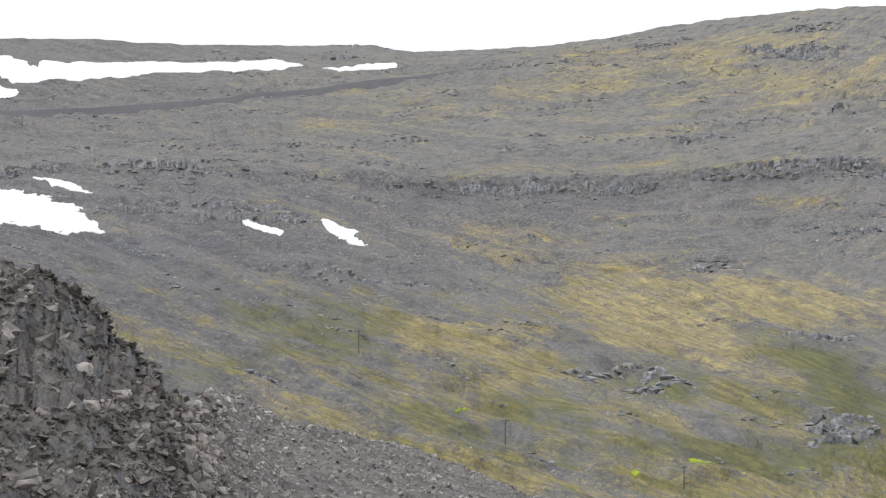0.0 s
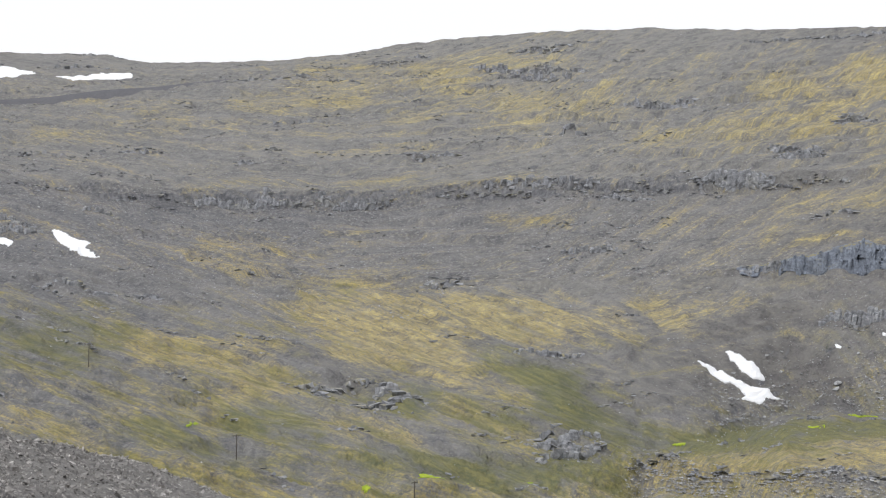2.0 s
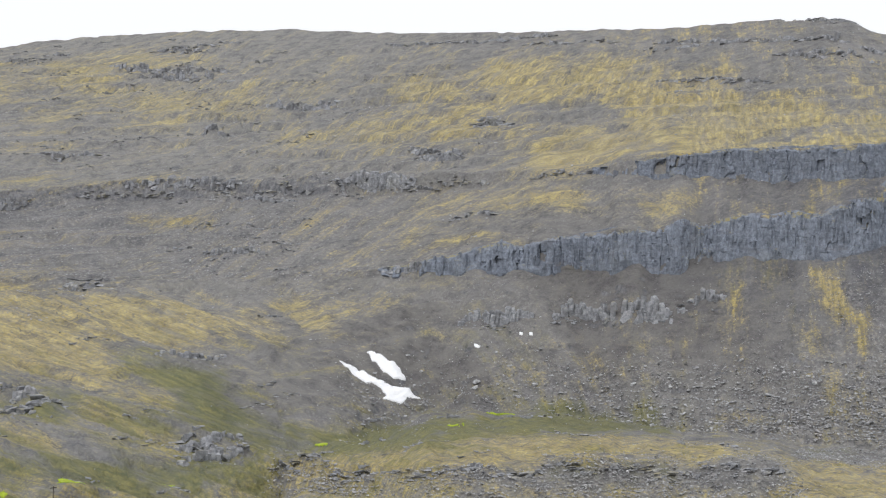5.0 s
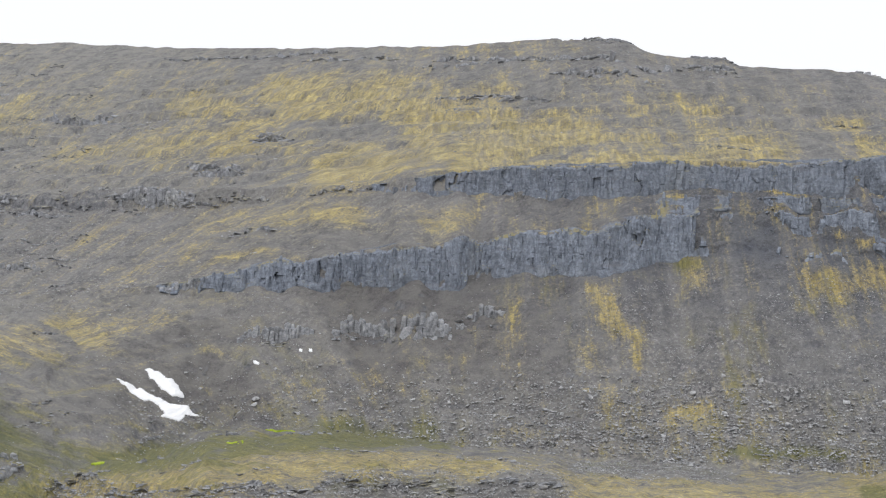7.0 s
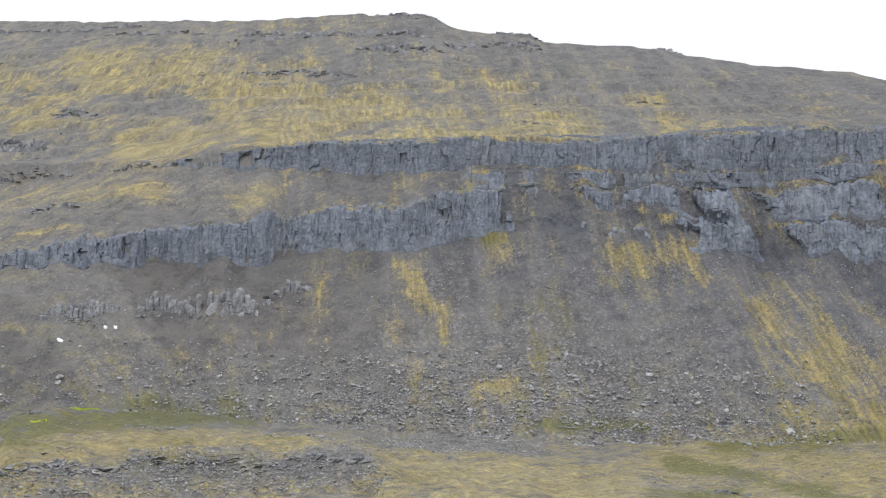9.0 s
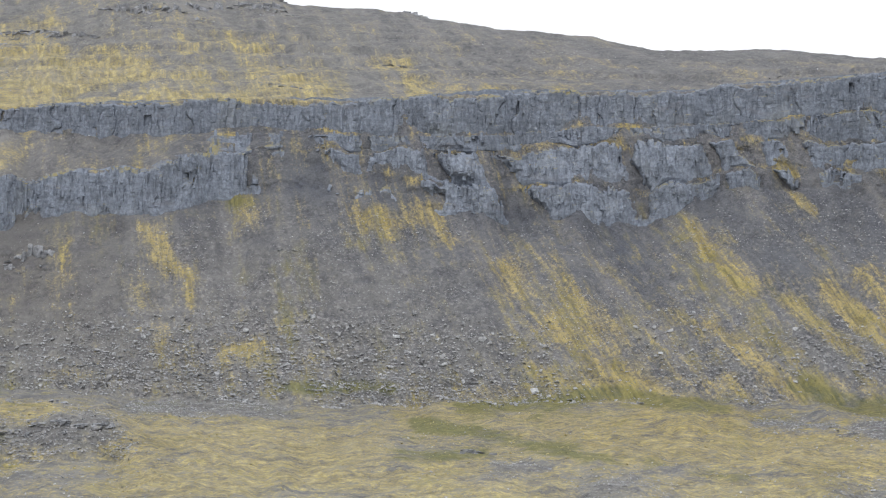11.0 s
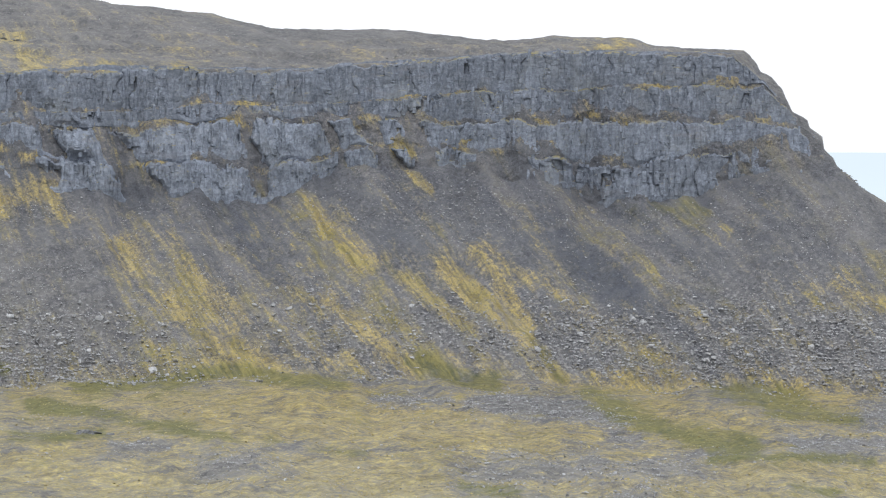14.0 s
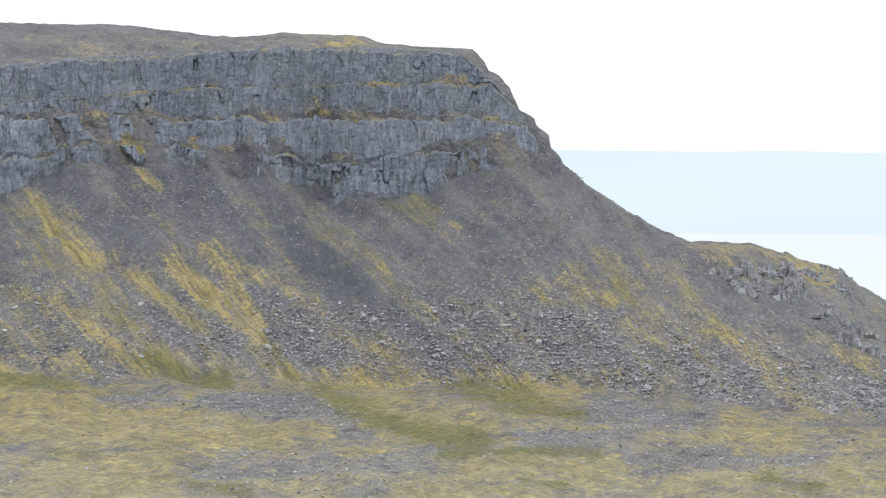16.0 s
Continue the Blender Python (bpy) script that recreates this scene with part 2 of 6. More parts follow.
METAL = make_plain("dull_wire", (0.12, 0.12, 0.12), (0.16, 0.16, 0.16), 2.0, 0.5, 0.001)
GLAZE = make_plain("insulator_glaze", (0.25, 0.25, 0.24), (0.32, 0.32, 0.3), 4.0, 0.25, 0.001)
LIME = make_plain("spring_moss", (0.26, 0.34, 0.03), (0.4, 0.48, 0.05), 0.5, 0.95, 0.2)
TUSSOCK = make_plain("dry_moss_cushion", (0.33, 0.28, 0.14), (0.51, 0.435, 0.21), 0.4, 0.95, 0.1)
# backdrop colours that glow, with the haze already mixed in
WATER = make_haze_glow("glowing_fjord", (0.92, 0.958, 0.985), 1.0)
FAR = make_haze_glow("glowing_far_shore", (0.825, 0.905, 0.972), 1.0)

# ---------------------------------------------------------------- the lie of the land
# Lines that run round the lookout, each given as (bearing in degrees to the right, angle up in degrees) and
# (bearing, distance in metres); the ground is stretched from one line to the next.
# The angles up are fitted to the camera's view; the distances are chosen.
def line(rise, dist):
    return np.array(rise, float).reshape(-1, 2), np.array(dist, float).reshape(-1, 2)


LINES = [
    # under the lookout
    line([0, -45], [0, 0.02]),
    # its own slope
    line([-40, -14, -12, -12.5, -7, -12, 3, -13, 20, -14, 90, -14], [0, 75]),
    # brow of the near outcrop and scree
    line([-40, 2, -12.1, -0.83, -10.6, -1.3, -9.4, -2.38, -7.8, -3.8, -7.35, -4.6, -5.7, -4.45, -4.4, -5.05, -1.3, -5.84, 2.8, -7.25, 6, -9.5, 20, -11, 90, -11],
         [-40, 120, -7.5, 130, -5.7, 220, -4.4, 255, 2.8, 320, 20, 300, 90, 300]),
    # hollow behind it
    line([-40, -3, -12, -3.6, -9, -5, -7, -7, -4, -7.6, 0, -8.2, 4, -9.2, 20, -10.6, 90, -10.6],
         [-40, 190, -7.5, 210, -4.4, 340, 2.8, 420, 20, 420, 90, 420]),
    # floor of the valley, near side
    line([-40, 0, -12, -2.6, -7.4, -5.0, -2, -6.6, 4.2, -7.9, 8, -8.0, 12, -8.2, 30, -8.6, 50, -8.6, 66, -8.8, 90, -9],
         [-40, 700, -12, 640, -7.4, 600, -2, 570, 4.2, 560, 66, 545, 90, 560]),
    # foot of the low bench
    line([-40, 0.8, -12, -1.6, -7.4, -4.0, -2.3, -5.3, 4.2, -7.5, 7.3, -7.2, 11, -6.9, 12.8, -6.7, 26.4, -6.7, 28, -6.9, 40, -7.3, 66, -7.6, 90, -8],
         [-40, 760, -12, 720, -7.4, 650, -2.3, 630, 4.2, 595, 11, 680, 12.8, 734, 26.4, 734, 28, 680, 40, 650, 66, 630, 90, 620]),
    # edge of the low bench
    line([-40, 1.2, -12, -0.9, -7.4, -3.0, -2.3, -4.2, 1.7, -6.2, 4.2, -7.35, 7.3, -6.8, 11, -6.6, 12.8, -5.65, 18.8, -5.62, 22.8, -5.5, 26.4, -5.55, 28, -6.2, 40, -6.3, 66, -6.6, 90, -8],
         [-40, 800, -12, 800, -7.4, 720, -2.3, 690, 1.7, 640, 4.2, 607, 7.3, 645, 11, 700, 12.8, 755, 26.4, 755, 28, 740, 40, 735, 66, 725, 90, 700]),
    # stream, then foot of the talus
    line([-40, 1.6, -12, -0.4, -5.6, -1.9, -2.3, -3.25, 1.7, -5.75, 4.2, -7.2, 7.3, -6.56, 11, -5.75, 13.1, -5.27, 14.9, -4.93, 16.9, -4.25, 18.9, -4.15, 22.6, -4.4, 26.7, -4.78, 30.5, -5.08, 37, -4.95, 42, -4.9, 50, -4.95, 57, -5.1, 61.7, -5.23, 65.7, -5.81, 90, -7.5],
         [-40, 900, -12, 900, -5.6, 820, -2.3, 750, 1.7, 660, 4.2, 615, 7.3, 670, 11, 760, 14.9, 880, 16.9, 960, 22.6, 940, 26.7, 920, 30.5, 905, 50, 920, 57, 910, 65.7, 880, 90, 900]),
    # head of the talus
    line([-40, 1.8, -12, 0.0, -5.6, -0.46, 0, -0.8, 5, -1.0, 10, -0.9, 14.9, -0.57, 18.7, -0.36, 22.5, -0.22, 24.5, -0.08, 26, 0.03, 28.1, 0.2, 29.1, 0.45, 31.4, 0.78, 33.8, 0.68, 36.9, 0.0, 38.7, 0.28, 40.7, -0.17, 44, 0.94, 47.2, 0.9, 48.6, 0.5, 50.2, 0.0, 52.6, 0.17, 54.6, 0.74, 55.7, 0.95, 57, 0.88, 58.4, -0.1, 60.4, -1.3, 62.1, -1.7, 64.7, -2.4, 65.7, -3, 90, -6],
         [-40, 1200, -12, 1200, 0, 1150, 10, 1120, 14.9, 1090, 18.7, 1060, 28, 1035, 31.4, 1050, 36.9, 1040, 40.7, 1040, 44, 1060, 57, 1050, 60, 1030, 65.7, 1060, 90, 1100]),
    # ledge in the middle of the lower cliff
    line([-40, 2.0, -12, 0.12, -5.6, -0.3, 0, -0.65, 5, -0.85, 10, -0.75, 14.9, -0.5, 18.7, -0.1, 22.5, 0.3, 26, 0.6, 29.1, 1.1, 31.4, 1.45, 34.5, 1.4, 36.9, 1.0, 38.7, 1.2, 40.7, 1.0, 44, 1.65, 50, 1.35, 54.6, 1.6, 55.7, 1.55, 57, 0.95, 90, -5.8],
         [-40, 1215, -12, 1215, 0, 1165, 10, 1135, 14.9, 1093, 18.7, 1064, 28, 1040, 31.4, 1057, 36.9, 1050, 40.7, 1050, 44, 1066, 57, 1056, 60, 1050, 65.7, 1090, 90, 1120]),
    # top of the lower cliff
    line([-40, 2.1, -12, 0.24, -5.6, -0.16, 0, -0.5, 5, -0.7, 10, -0.6, 14.9, -0.42, 18.6, 0.28, 21, 0.7, 22.5, 0.79, 24.5, 1.06, 27.4, 1.34, 29, 1.7, 30.6, 2.0, 34.5, 2.06, 37.7, 2.0, 39.9, 2.24, 42.4, 2.33, 47, 2.36, 49.5, 2.48, 54.1, 2.43, 55.8, 2.2, 57, 1.0, 90, -5.6],
         [-40, 1230, -12, 1230, 0, 1180, 10, 1150, 14.9, 1097, 18.7, 1069, 28, 1046, 31.4, 1064, 36.9, 1060, 40.7, 1060, 44, 1073, 57, 1062, 60, 1075, 65.7, 1120, 90, 1150]),
    # foot of the upper cliff
    line([-40, 3, -12.1, 1.69, -7.5, 1.74, -3.5, 1.57, 0.6, 1.1, 5.7, 1.17, 8.9, 1.51, 13.3, 1.74, 16.1, 1.79, 20.7, 2.31, 23.5, 2.3, 26.6, 2.26, 31.3, 2.46, 33.8, 2.36, 36.9, 2.46, 40.2, 2.62, 42.5, 2.68, 47, 3.11, 49.5, 3.25, 54.1, 3.43, 54.9, 3.3, 57, 1.1, 90, -5.4],
         [-40, 1500, -12, 1500, 0, 1430, 8.9, 1380, 16.1, 1260, 20.7, 1150, 26, 1095, 31.3, 1074, 36.9, 1068, 40.7, 1068, 44, 1080, 57, 1067, 60, 1110, 65.7, 1170, 90, 1200]),
    # edge of the upper cliff
    line([-40, 3.2, -12.1, 1.92, -7.5, 1.97, -3.5, 1.8, 0.6, 1.62, 5.7, 1.72, 8.9, 2.01, 13.3, 2.18, 16.1, 2.33, 20.7, 2.46, 23.4, 2.95, 26.6, 3.12, 31.3, 3.27, 34.4, 3.3, 36.8, 3.52, 40.8, 3.55, 42.4, 3.55, 43.9, 3.75, 47, 3.98, 49.4, 4.13, 54.4, 4.1, 54.8, 3.6, 57, 1.2, 90, -5.2],
         [-40, 1510, -12, 1510, 0, 1440, 8.9, 1390, 16.1, 1268, 20.7, 1156, 26, 1102, 31.3, 1082, 36.9, 1076, 40.7, 1076, 44, 1088, 57, 1074, 60, 1150, 65.7, 1220, 90, 1250]),
    # shelf that carries the road
    line([-40, 4.5, -12.1, 3.25, -9, 3.36, -4.4, 3.78, -1.3, 4.18, 1.8, 4.6, 3.4, 4.75, 8, 4.5, 12, 4.3, 20, 4.4, 28, 4.9, 34, 4.5, 40, 4.3, 42.4, 4.0, 47, 4.2, 54, 4.15, 55, 3.3, 57, 1.25, 90, -5],
         [-40, 2000, -12, 1980, -1.3, 2000, 3.4, 1950, 12, 1650, 20, 1420, 28, 1290, 34, 1250, 40, 1190, 44, 1150, 50, 1110, 54, 1090, 57, 1080, 60, 1180, 65.7, 1260, 90, 1300]),
    # skyline
    line([-40, 6, -12.1, 5.29, -9.4, 5.34, -8.6, 5.25, -7.1, 5.2, -4, 5.2, -2.2, 5.22, -1.2, 5.12, -0.8, 5.04, 0.8, 5.1, 2.7, 5.2, 5.1, 5.5, 6.1, 5.72, 8, 5.93, 10.2, 6.1, 12.4, 6.22, 16.2, 6.17, 18.3, 6.24, 20.6, 6.33, 23.6, 6.4, 25.6, 6.58, 27.5, 6.68, 28.3, 6.54, 29.1, 6.21, 30.9, 6.1, 31.4, 5.95, 32.8, 5.83, 34.4, 5.77, 35.3, 5.57, 37.1, 5.28, 39.7, 5.07, 41.4, 4.71, 44.9, 4.72, 46, 4.6, 47.3, 4.46, 49.1, 4.58, 51.4, 4.53, 51.9, 4.35, 53.6, 4.2, 54.36, 4.21, 54.72, 3.82, 54.82, 3.59, 55.12, 3.45, 55.39, 3.16, 55.66, 2.53, 56.1, 2.32, 56.16, 2.08, 56.33, 1.97, 56.5, 1.84, 56.54, 1.52, 56.79, 1.29, 56.9, 1.07],
         [-40, 2400, -12, 2350, -1, 2380, 5, 2200, 12, 1950, 20, 1700, 28, 1500, 35, 1420, 41, 1330, 47, 1220, 51, 1160, 54.4, 1110, 57.1, 1090, 58.5, 1130, 60.4, 1220, 65.7, 1330, 90, 1400]),
]
# the nose of the headland, where skyline and slope run together
NOSE = [57.55, 0.55, 58.36, 0.0, 59.3, -0.62, 60.4, -1.1, 62.1, -1.14, 63.1, -1.42, 64.7, -1.94, 65.0, -2.2, 65.7, -2.56, 90, -4.8]
LINES[-1] = (np.vstack([LINES[-1][0], np.array(NOSE).reshape(-1, 2)]), LINES[-1][1])
STEPS = [16, 110, 8, 14, 22, 12, 34, 96, 22, 22, 28, 18, 50, 50, 6, 8]
NV = 1400


def perlin(p, seed=0):
    """Smooth value noise, -1 to 1, at points p (n, 3)."""
    t = np.random.RandomState(seed).permutation(256)
    v = np.random.RandomState(seed + 77).rand(256) * 2 - 1
    i = np.floor(p).astype(np.int64)
    f = p - i
    u = f * f * (3 - 2 * f)
    out = 0
    for a in (0, 1):
        for b in (0, 1):
            for c in (0, 1):
                h = v[t[(t[(t[(i[:, 0] + a) & 255] + i[:, 1] + b) & 255] + i[:, 2] + c) & 255]]
                w = (u[:, 0] if a else 1 - u[:, 0]) * (u[:, 1] if b else 1 - u[:, 1]) * (u[:, 2] if c else 1 - u[:, 2])
                out = out + h * w
    return out


def fractal(p, size, octaves=4, gain=0.5, seed=0):
    p, out, amp, tot = np.asarray(p, float) / size, 0, 1.0, 0.0
    for k in range(octaves):
        out = out + amp * perlin(p + 13.7 * k, seed + k)
        tot, amp, p = tot + amp, amp * gain, p * 2.03
    return out / tot


def along(b, table):
    """A line's value at the bearings b, joined up all the way round."""
    return np.interp(b, table[:, 0], table[:, 1], period=360)


def joints(u, z, width, seed):
    """Upright joints: for each place the joint cell's own value, its share across the cell, and the cell's number."""
    rs = np.random.RandomState(seed)
    edges = np.cumsum(width * np.exp(np.clip(rs.normal(0, 0.45, 2000), -0.9, 0.9))) + u.min() - 5
    lean = u + 0.35 * perlin(np.stack([u.ravel() / 6, z.ravel() / 7, 0 * u.ravel() + seed], 1), 14).reshape(u.shape) * width
    i = np.searchsorted(edges, lean)
    i = np.clip(i, 1, len(edges) - 1)
    share = (lean - edges[i - 1]) / (edges[i] - edges[i - 1])
    return i, share


BEARING = np.concatenate([np.linspace(-13.5, 67.5, NV), np.arange(70, 345, 5.0)])
NC = len(BEARING)
rise = np.array([along(BEARING, r) for r, d in LINES])
dist = np.array([along(BEARING, d) for r, d in LINES])
wob = [fractal(np.stack([BEARING * (4 if k in (2, 12, 14) else 1.6), 0 * BEARING + 9 * k, 0 * BEARING], 1), 1.0, 4 if k in (2, 12, 14) else 2, 0.5, 5 + k) for k in range(len(LINES))]
amp = [0, 0, .12, .1, .1, .08, .08, .13, .2, .22, .16, .07, .05, .05, .025]
for k in range(len(LINES)):
    rise[k] += amp[k] * wob[k] * (BEARING < 68) * (np.interp(BEARING, [12, 18], [.2, 1]) if 8 <= k <= 10 else 1)
rough = fractal(np.stack([BEARING * 0.9, 0 * BEARING, 0 * BEARING], 1), 1.0, 2, 0.5, 91)
for k in (7, 8, 9, 10, 11, 12):
    push = np.interp(BEARING, [14, 20, 54, 57], [0, 1, 1, 0]) * (0.2 if k == 7 else 1.0)
    dist[k] += push * rough * 14
for k in range(len(LINES) - 2, 3, -1):
    rise[k] = np.minimum(rise[k], rise[k + 1] - np.where(k > 7, 0.02, 0.01))
for k in range(1, len(LINES)):
    dist[k] = np.maximum(dist[k], dist[k - 1] + 2.0)
height = dist * np.tan(np.radians(rise))
height[0] = -1.65
back_d, back_h = dist[-1] + 260, height[-1] - np.where(BEARING < 50, 8, 130)
far_h = np.interp(BEARING, [-14, 20, 45, 60, 120, 220, 300], [120, 130, -60, -215, -215, 60, 120])
dist = np.vstack([dist, back_d, np.full(NC, 4950.0)])
height = np.vstack([height, back_h, far_h])


ST, R, Z = [], [], []
for k, n in enumerate(STEPS):
    for j in range(n):
        f = j / n
        ST.append(k + f)
        R.append(dist[k] * (1 - f) + dist[k + 1] * f)
        Z.append(height[k] * (1 - f) + height[k + 1] * f)
ST.append(len(STEPS))
R.append(dist[-1])
Z.append(height[-1])
ST, R, Z = np.array(ST), np.array(R), np.array(Z)
NR = len(ST)
fall_r, fall_z = R.copy(), Z.copy()
SB, CB = np.sin(np.radians(BEARING)), np.cos(np.radians(BEARING))
PTS = np.stack([R * SB, R * CB, Z], -1).reshape(-1, 3)


def by_station(table):
    return np.interp(ST, np.arange(len(table)), table)[:, None]


small = by_station([0, .3, .3, .5, 1, 1, 1, .6, .6, .3, .4, .7, .3, 1, .25, 1, 1])
near_k = by_station([0, 1, 1, .4, 0, 0, 0, 0, 0, 0, 0, 0, 0, 0, 0, 0, 0])
steep = by_station([0, 0, 0, 0, 0, 0.6, .6, 0.2, .9, 1, 1, .4, 1, 0.2, 0, 0, 0])
n60 = fractal(PTS, 70, 3, 0.5, 11).reshape(NR, NC)
n15 = fractal(PTS, 16, 3, 0.55, 21).reshape(NR, NC)
n4 = fractal(PTS, 4.5, 3, 0.6, 31).reshape(NR, NC)
ledge = fractal(PTS * np.array([1, 1, 3.5]), 26, 4, 0.55, 41).reshape(NR, NC)
small = small * np.where(ST[:, None] < 7, np.interp(BEARING, [14, 24], [1, 0.5]), 1.0)
Z = Z + small * (3.0 * n60 + 1.9 * n15 + 0.8 * n4 + 2.2 * np.clip(np.abs(ledge) * 4 - 0.6, -0.6, 0.8))
Z = Z + near_k * np.interp(BEARING, [-8, -7], [1, 0.25]) * (1.6 * n15 + 1.4 * (0.35 - 2 * np.abs(n4)) + 1.0 * (0.35 - 2 * np.abs(fractal(PTS, 1.8, 3, 0.6, 33).reshape(NR, NC))))
R = R + steep * (3.5 * n15 + 1.6 * n4)
# the near crag: a face of upright joints below its brow
tilt = np.degrees(np.arctan2(Z, R))
crag_face = np.clip((-7.35 - BEARING) / 0.3, 0, 1) * np.clip((-1.9 - tilt) / 0.4, 0, 1) * np.clip((tilt + 5.0) / 0.5, 0, 1) * near_k
near_cols = slice(0, int(NV * 7 / 81))
cu, cz = (BEARING * 1.95 + 0 * Z)[:, near_cols], Z[:, near_cols]
for width, deep in ((1.5, 0.9), (0.55, 0.4)):
    cell, share = joints(cu, cz, width, 46)
    course = np.floor(cz / (1.6 * width) + 0.37 * cell % 1.0)
    own = perlin(np.stack([cell.ravel() * 7.31, course.ravel() * 3.3, 0 * cu.ravel() + width], 1), 25).reshape(cu.shape)
    R[:, near_cols] -= deep * crag_face[:, near_cols] * (own - 0.7 * np.exp(-(np.minimum(share, 1 - share) / 0.12) ** 2))
hummock = by_station([0, 0, 0, 0, 1, 1, 1, .5, 0, 0, 0, .1, .1, .2, 0, 0, 0])
hummock = hummock * np.interp(BEARING, [14, 24], [1, 0.55])
Z = Z + hummock * (1.1 * fractal(PTS, 11, 3, 0.55, 35).reshape(NR, NC) + 6.0 * np.interp(BEARING, [14, 24], [0.6, 1.5]) * fractal(PTS, 55, 3, 0.45, 37).reshape(NR, NC))
# lava beds that crop out as steps along the slope
bed = (Z + 5 * n60 + 1.5 * n15) / 12.0
saw = bed - np.floor(bed)
tread = np.clip((saw - 0.72) / 0.16, 0, 1)
tread = tread * tread * (3 - 2 * tread) - saw
crops = np.clip(fractal(PTS * np.array([1, 1, 1.5]), 75, 3, 0.6, 51).reshape(NR, NC) * 3 + 0.35, 0, 1)
crops = crops * by_station([0, 0, 0, 0, .15, .15, .1, .1, .5, .6, .6, .9, .6, .8, .3, 0, 0]) * np.interp(BEARING, [-13, 14, 20, 34, 44, 56, 60], [1, 1, .8, .7, .4, .2, .5])
crops *= np.where(ST[:, None] < 11.9, np.interp(BEARING, [10, 18], [1, 0]), 1.0)
Z = Z + 7.0 * crops * tread
PTS = np.stack([R * SB, R * CB, Z + H], -1)


# ---------------------------------------------------------------- what grows and lies on it
def table(stations, bearings, values):
    """A value over the whole ground from a small table, station by station."""
    v = np.array(values, float).reshape(len(stations), len(bearings))
    cols = np.array([np.interp(BEARING, bearings, row) for row in v])
    i = np.clip(np.searchsorted(stations, ST, "right") - 1, 0, len(stations) - 2)
    s = np.array(stations, float)
    f = np.clip((ST - s[i]) / (s[i + 1] - s[i]), 0, 1)[:, None]
    return cols[i] * (1 - f) + cols[i + 1] * f


BB = np.broadcast_to(BEARING, (NR, NC))


def band_of(lo, hi, soft=0.1):
    s = ST[:, None]
    return np.clip((s - lo) / soft, 0, 1) * np.clip((hi - s) / soft, 0, 1)



moss = table([4, 6, 7, 7.5, 8, 10.5, 12.1, 13, 14], [-13, -4, 4, 10, 16, 24, 32, 40, 50, 58, 66], [
    .1, .5, .68, .68, .5, .5, .85, .9, .85, .75, .7,
    .1, .45, .68, .68, .75, .8, .85, 1, .9, .7, .55,
    .1, .4, .68, .62, .4, .4, .5, .8, .6, .4, .3,
    .05, .2, .35, .55, .25, .25, .25, .55, .35, .3, .25,
    .05, .1, .2, .3, .15, .2, .25, .2, .15, .15, .3,
    .1, .15, .2, .15, .3, .35, .25, .25, .3, .15, .4,
    .1, .2, .25, .25, .3, .6, .65, .3, .3, .2, .5,
    .15, .35, .4, .4, .45, .5, .45, .3, .3, .2, .4,
    .1, .15, .35, .4, .4, .45, .35, .2, .3, .2, .4])
moss *= np.where((ST[:, None] > 6) & (ST[:, None] < 7.1), np.interp(BB, [24, 28], [1, 1.5]), 1.0)
moss *= by_station([1, 1, 1, 1, 1, 1, .9, .5, .45, .6, .9, .5, .6, .5, .35, .35, .35])
green = table([4, 6, 6.9, 7.15, 8, 14], [-13, -6, 0, 6, 12, 18, 28, 40, 48, 54, 66], [
    .1, .2, .4, .45, .4, .25, .1, .1, .1, .1, .1,
    .1, .3, .4, .45, .4, .4, .1, .1, .1, .1, .1,
    .1, .3, .35, .45, .5, .5, .25, .3, .25, .25, .15,
    .1, .2, .3, .3, .2, .2, .1, .3, .25, .1, .1,
    0, 0, .1, .1, 0, .1, .15, .1, .1, .1, .1,
    0, 0, 0, 0, 0, 0, 0, 0, 0, 0, 0])
rubble = table([1, 3, 5, 6.8, 7, 7.35, 7.7, 8, 10, 11, 14], [-13, 0, 12, 20, 30, 40, 54, 66], [
    .9, .9, .5, .5, .5, .5, .5, .5,
    .8, .8, .5, .5, .4, .4, .5, .5,
    .4, .4, .4, .5, .4, .4, .6, .6,
    .4, .3, .3, .3, .3, .3, .4, .6,
    .4, .3, .3, .6, .9, .7, .9, .9,
    .4, .4, .3, .7, .9, .4, .8, .8,
    .5, .4, .4, .6, .5, .3, .3, .4,
    .5, .5, .5, .5, .3, .2, .2, .4,
    .6, .6, .7, .7, .5, .4, .4, .5,
    .6, .6, .5, .5, .4, .4, .4, .5,
    .6, .5, .4, .3, .3, .3, .3, .3])
dark = table([6, 7, 7.3, 7.6, 8, 11, 12, 14], [-13, 8, 14, 18, 24, 30, 38, 46, 52, 58, 66], [
    .1, .1, .1, .1, .1, .1, 0, 0, 0, 0, 0,
    .1, .15, .3, .3, .1, .1, .1, .1, .1, .1, .1,
    .1, .1, .8, .85, .5, .3, .2, .2, .3, .15, .1,
    .15, .15, .8, 1, .9, .65, .5, .45, .7, .45, .1,
    .2, .2, .5, .8, .9, .85, .75, .7, .85, .6, .1,
    .15, .1, .1, .2, .3, .4, .5, .5, .4, .3, .1,
    .1, .1, .1, .1, .05, .05, .2, .3, .2, .1, .1,
    .2, .15, .1, .1, .1, .1, .2, .2, .2, .1, .1])
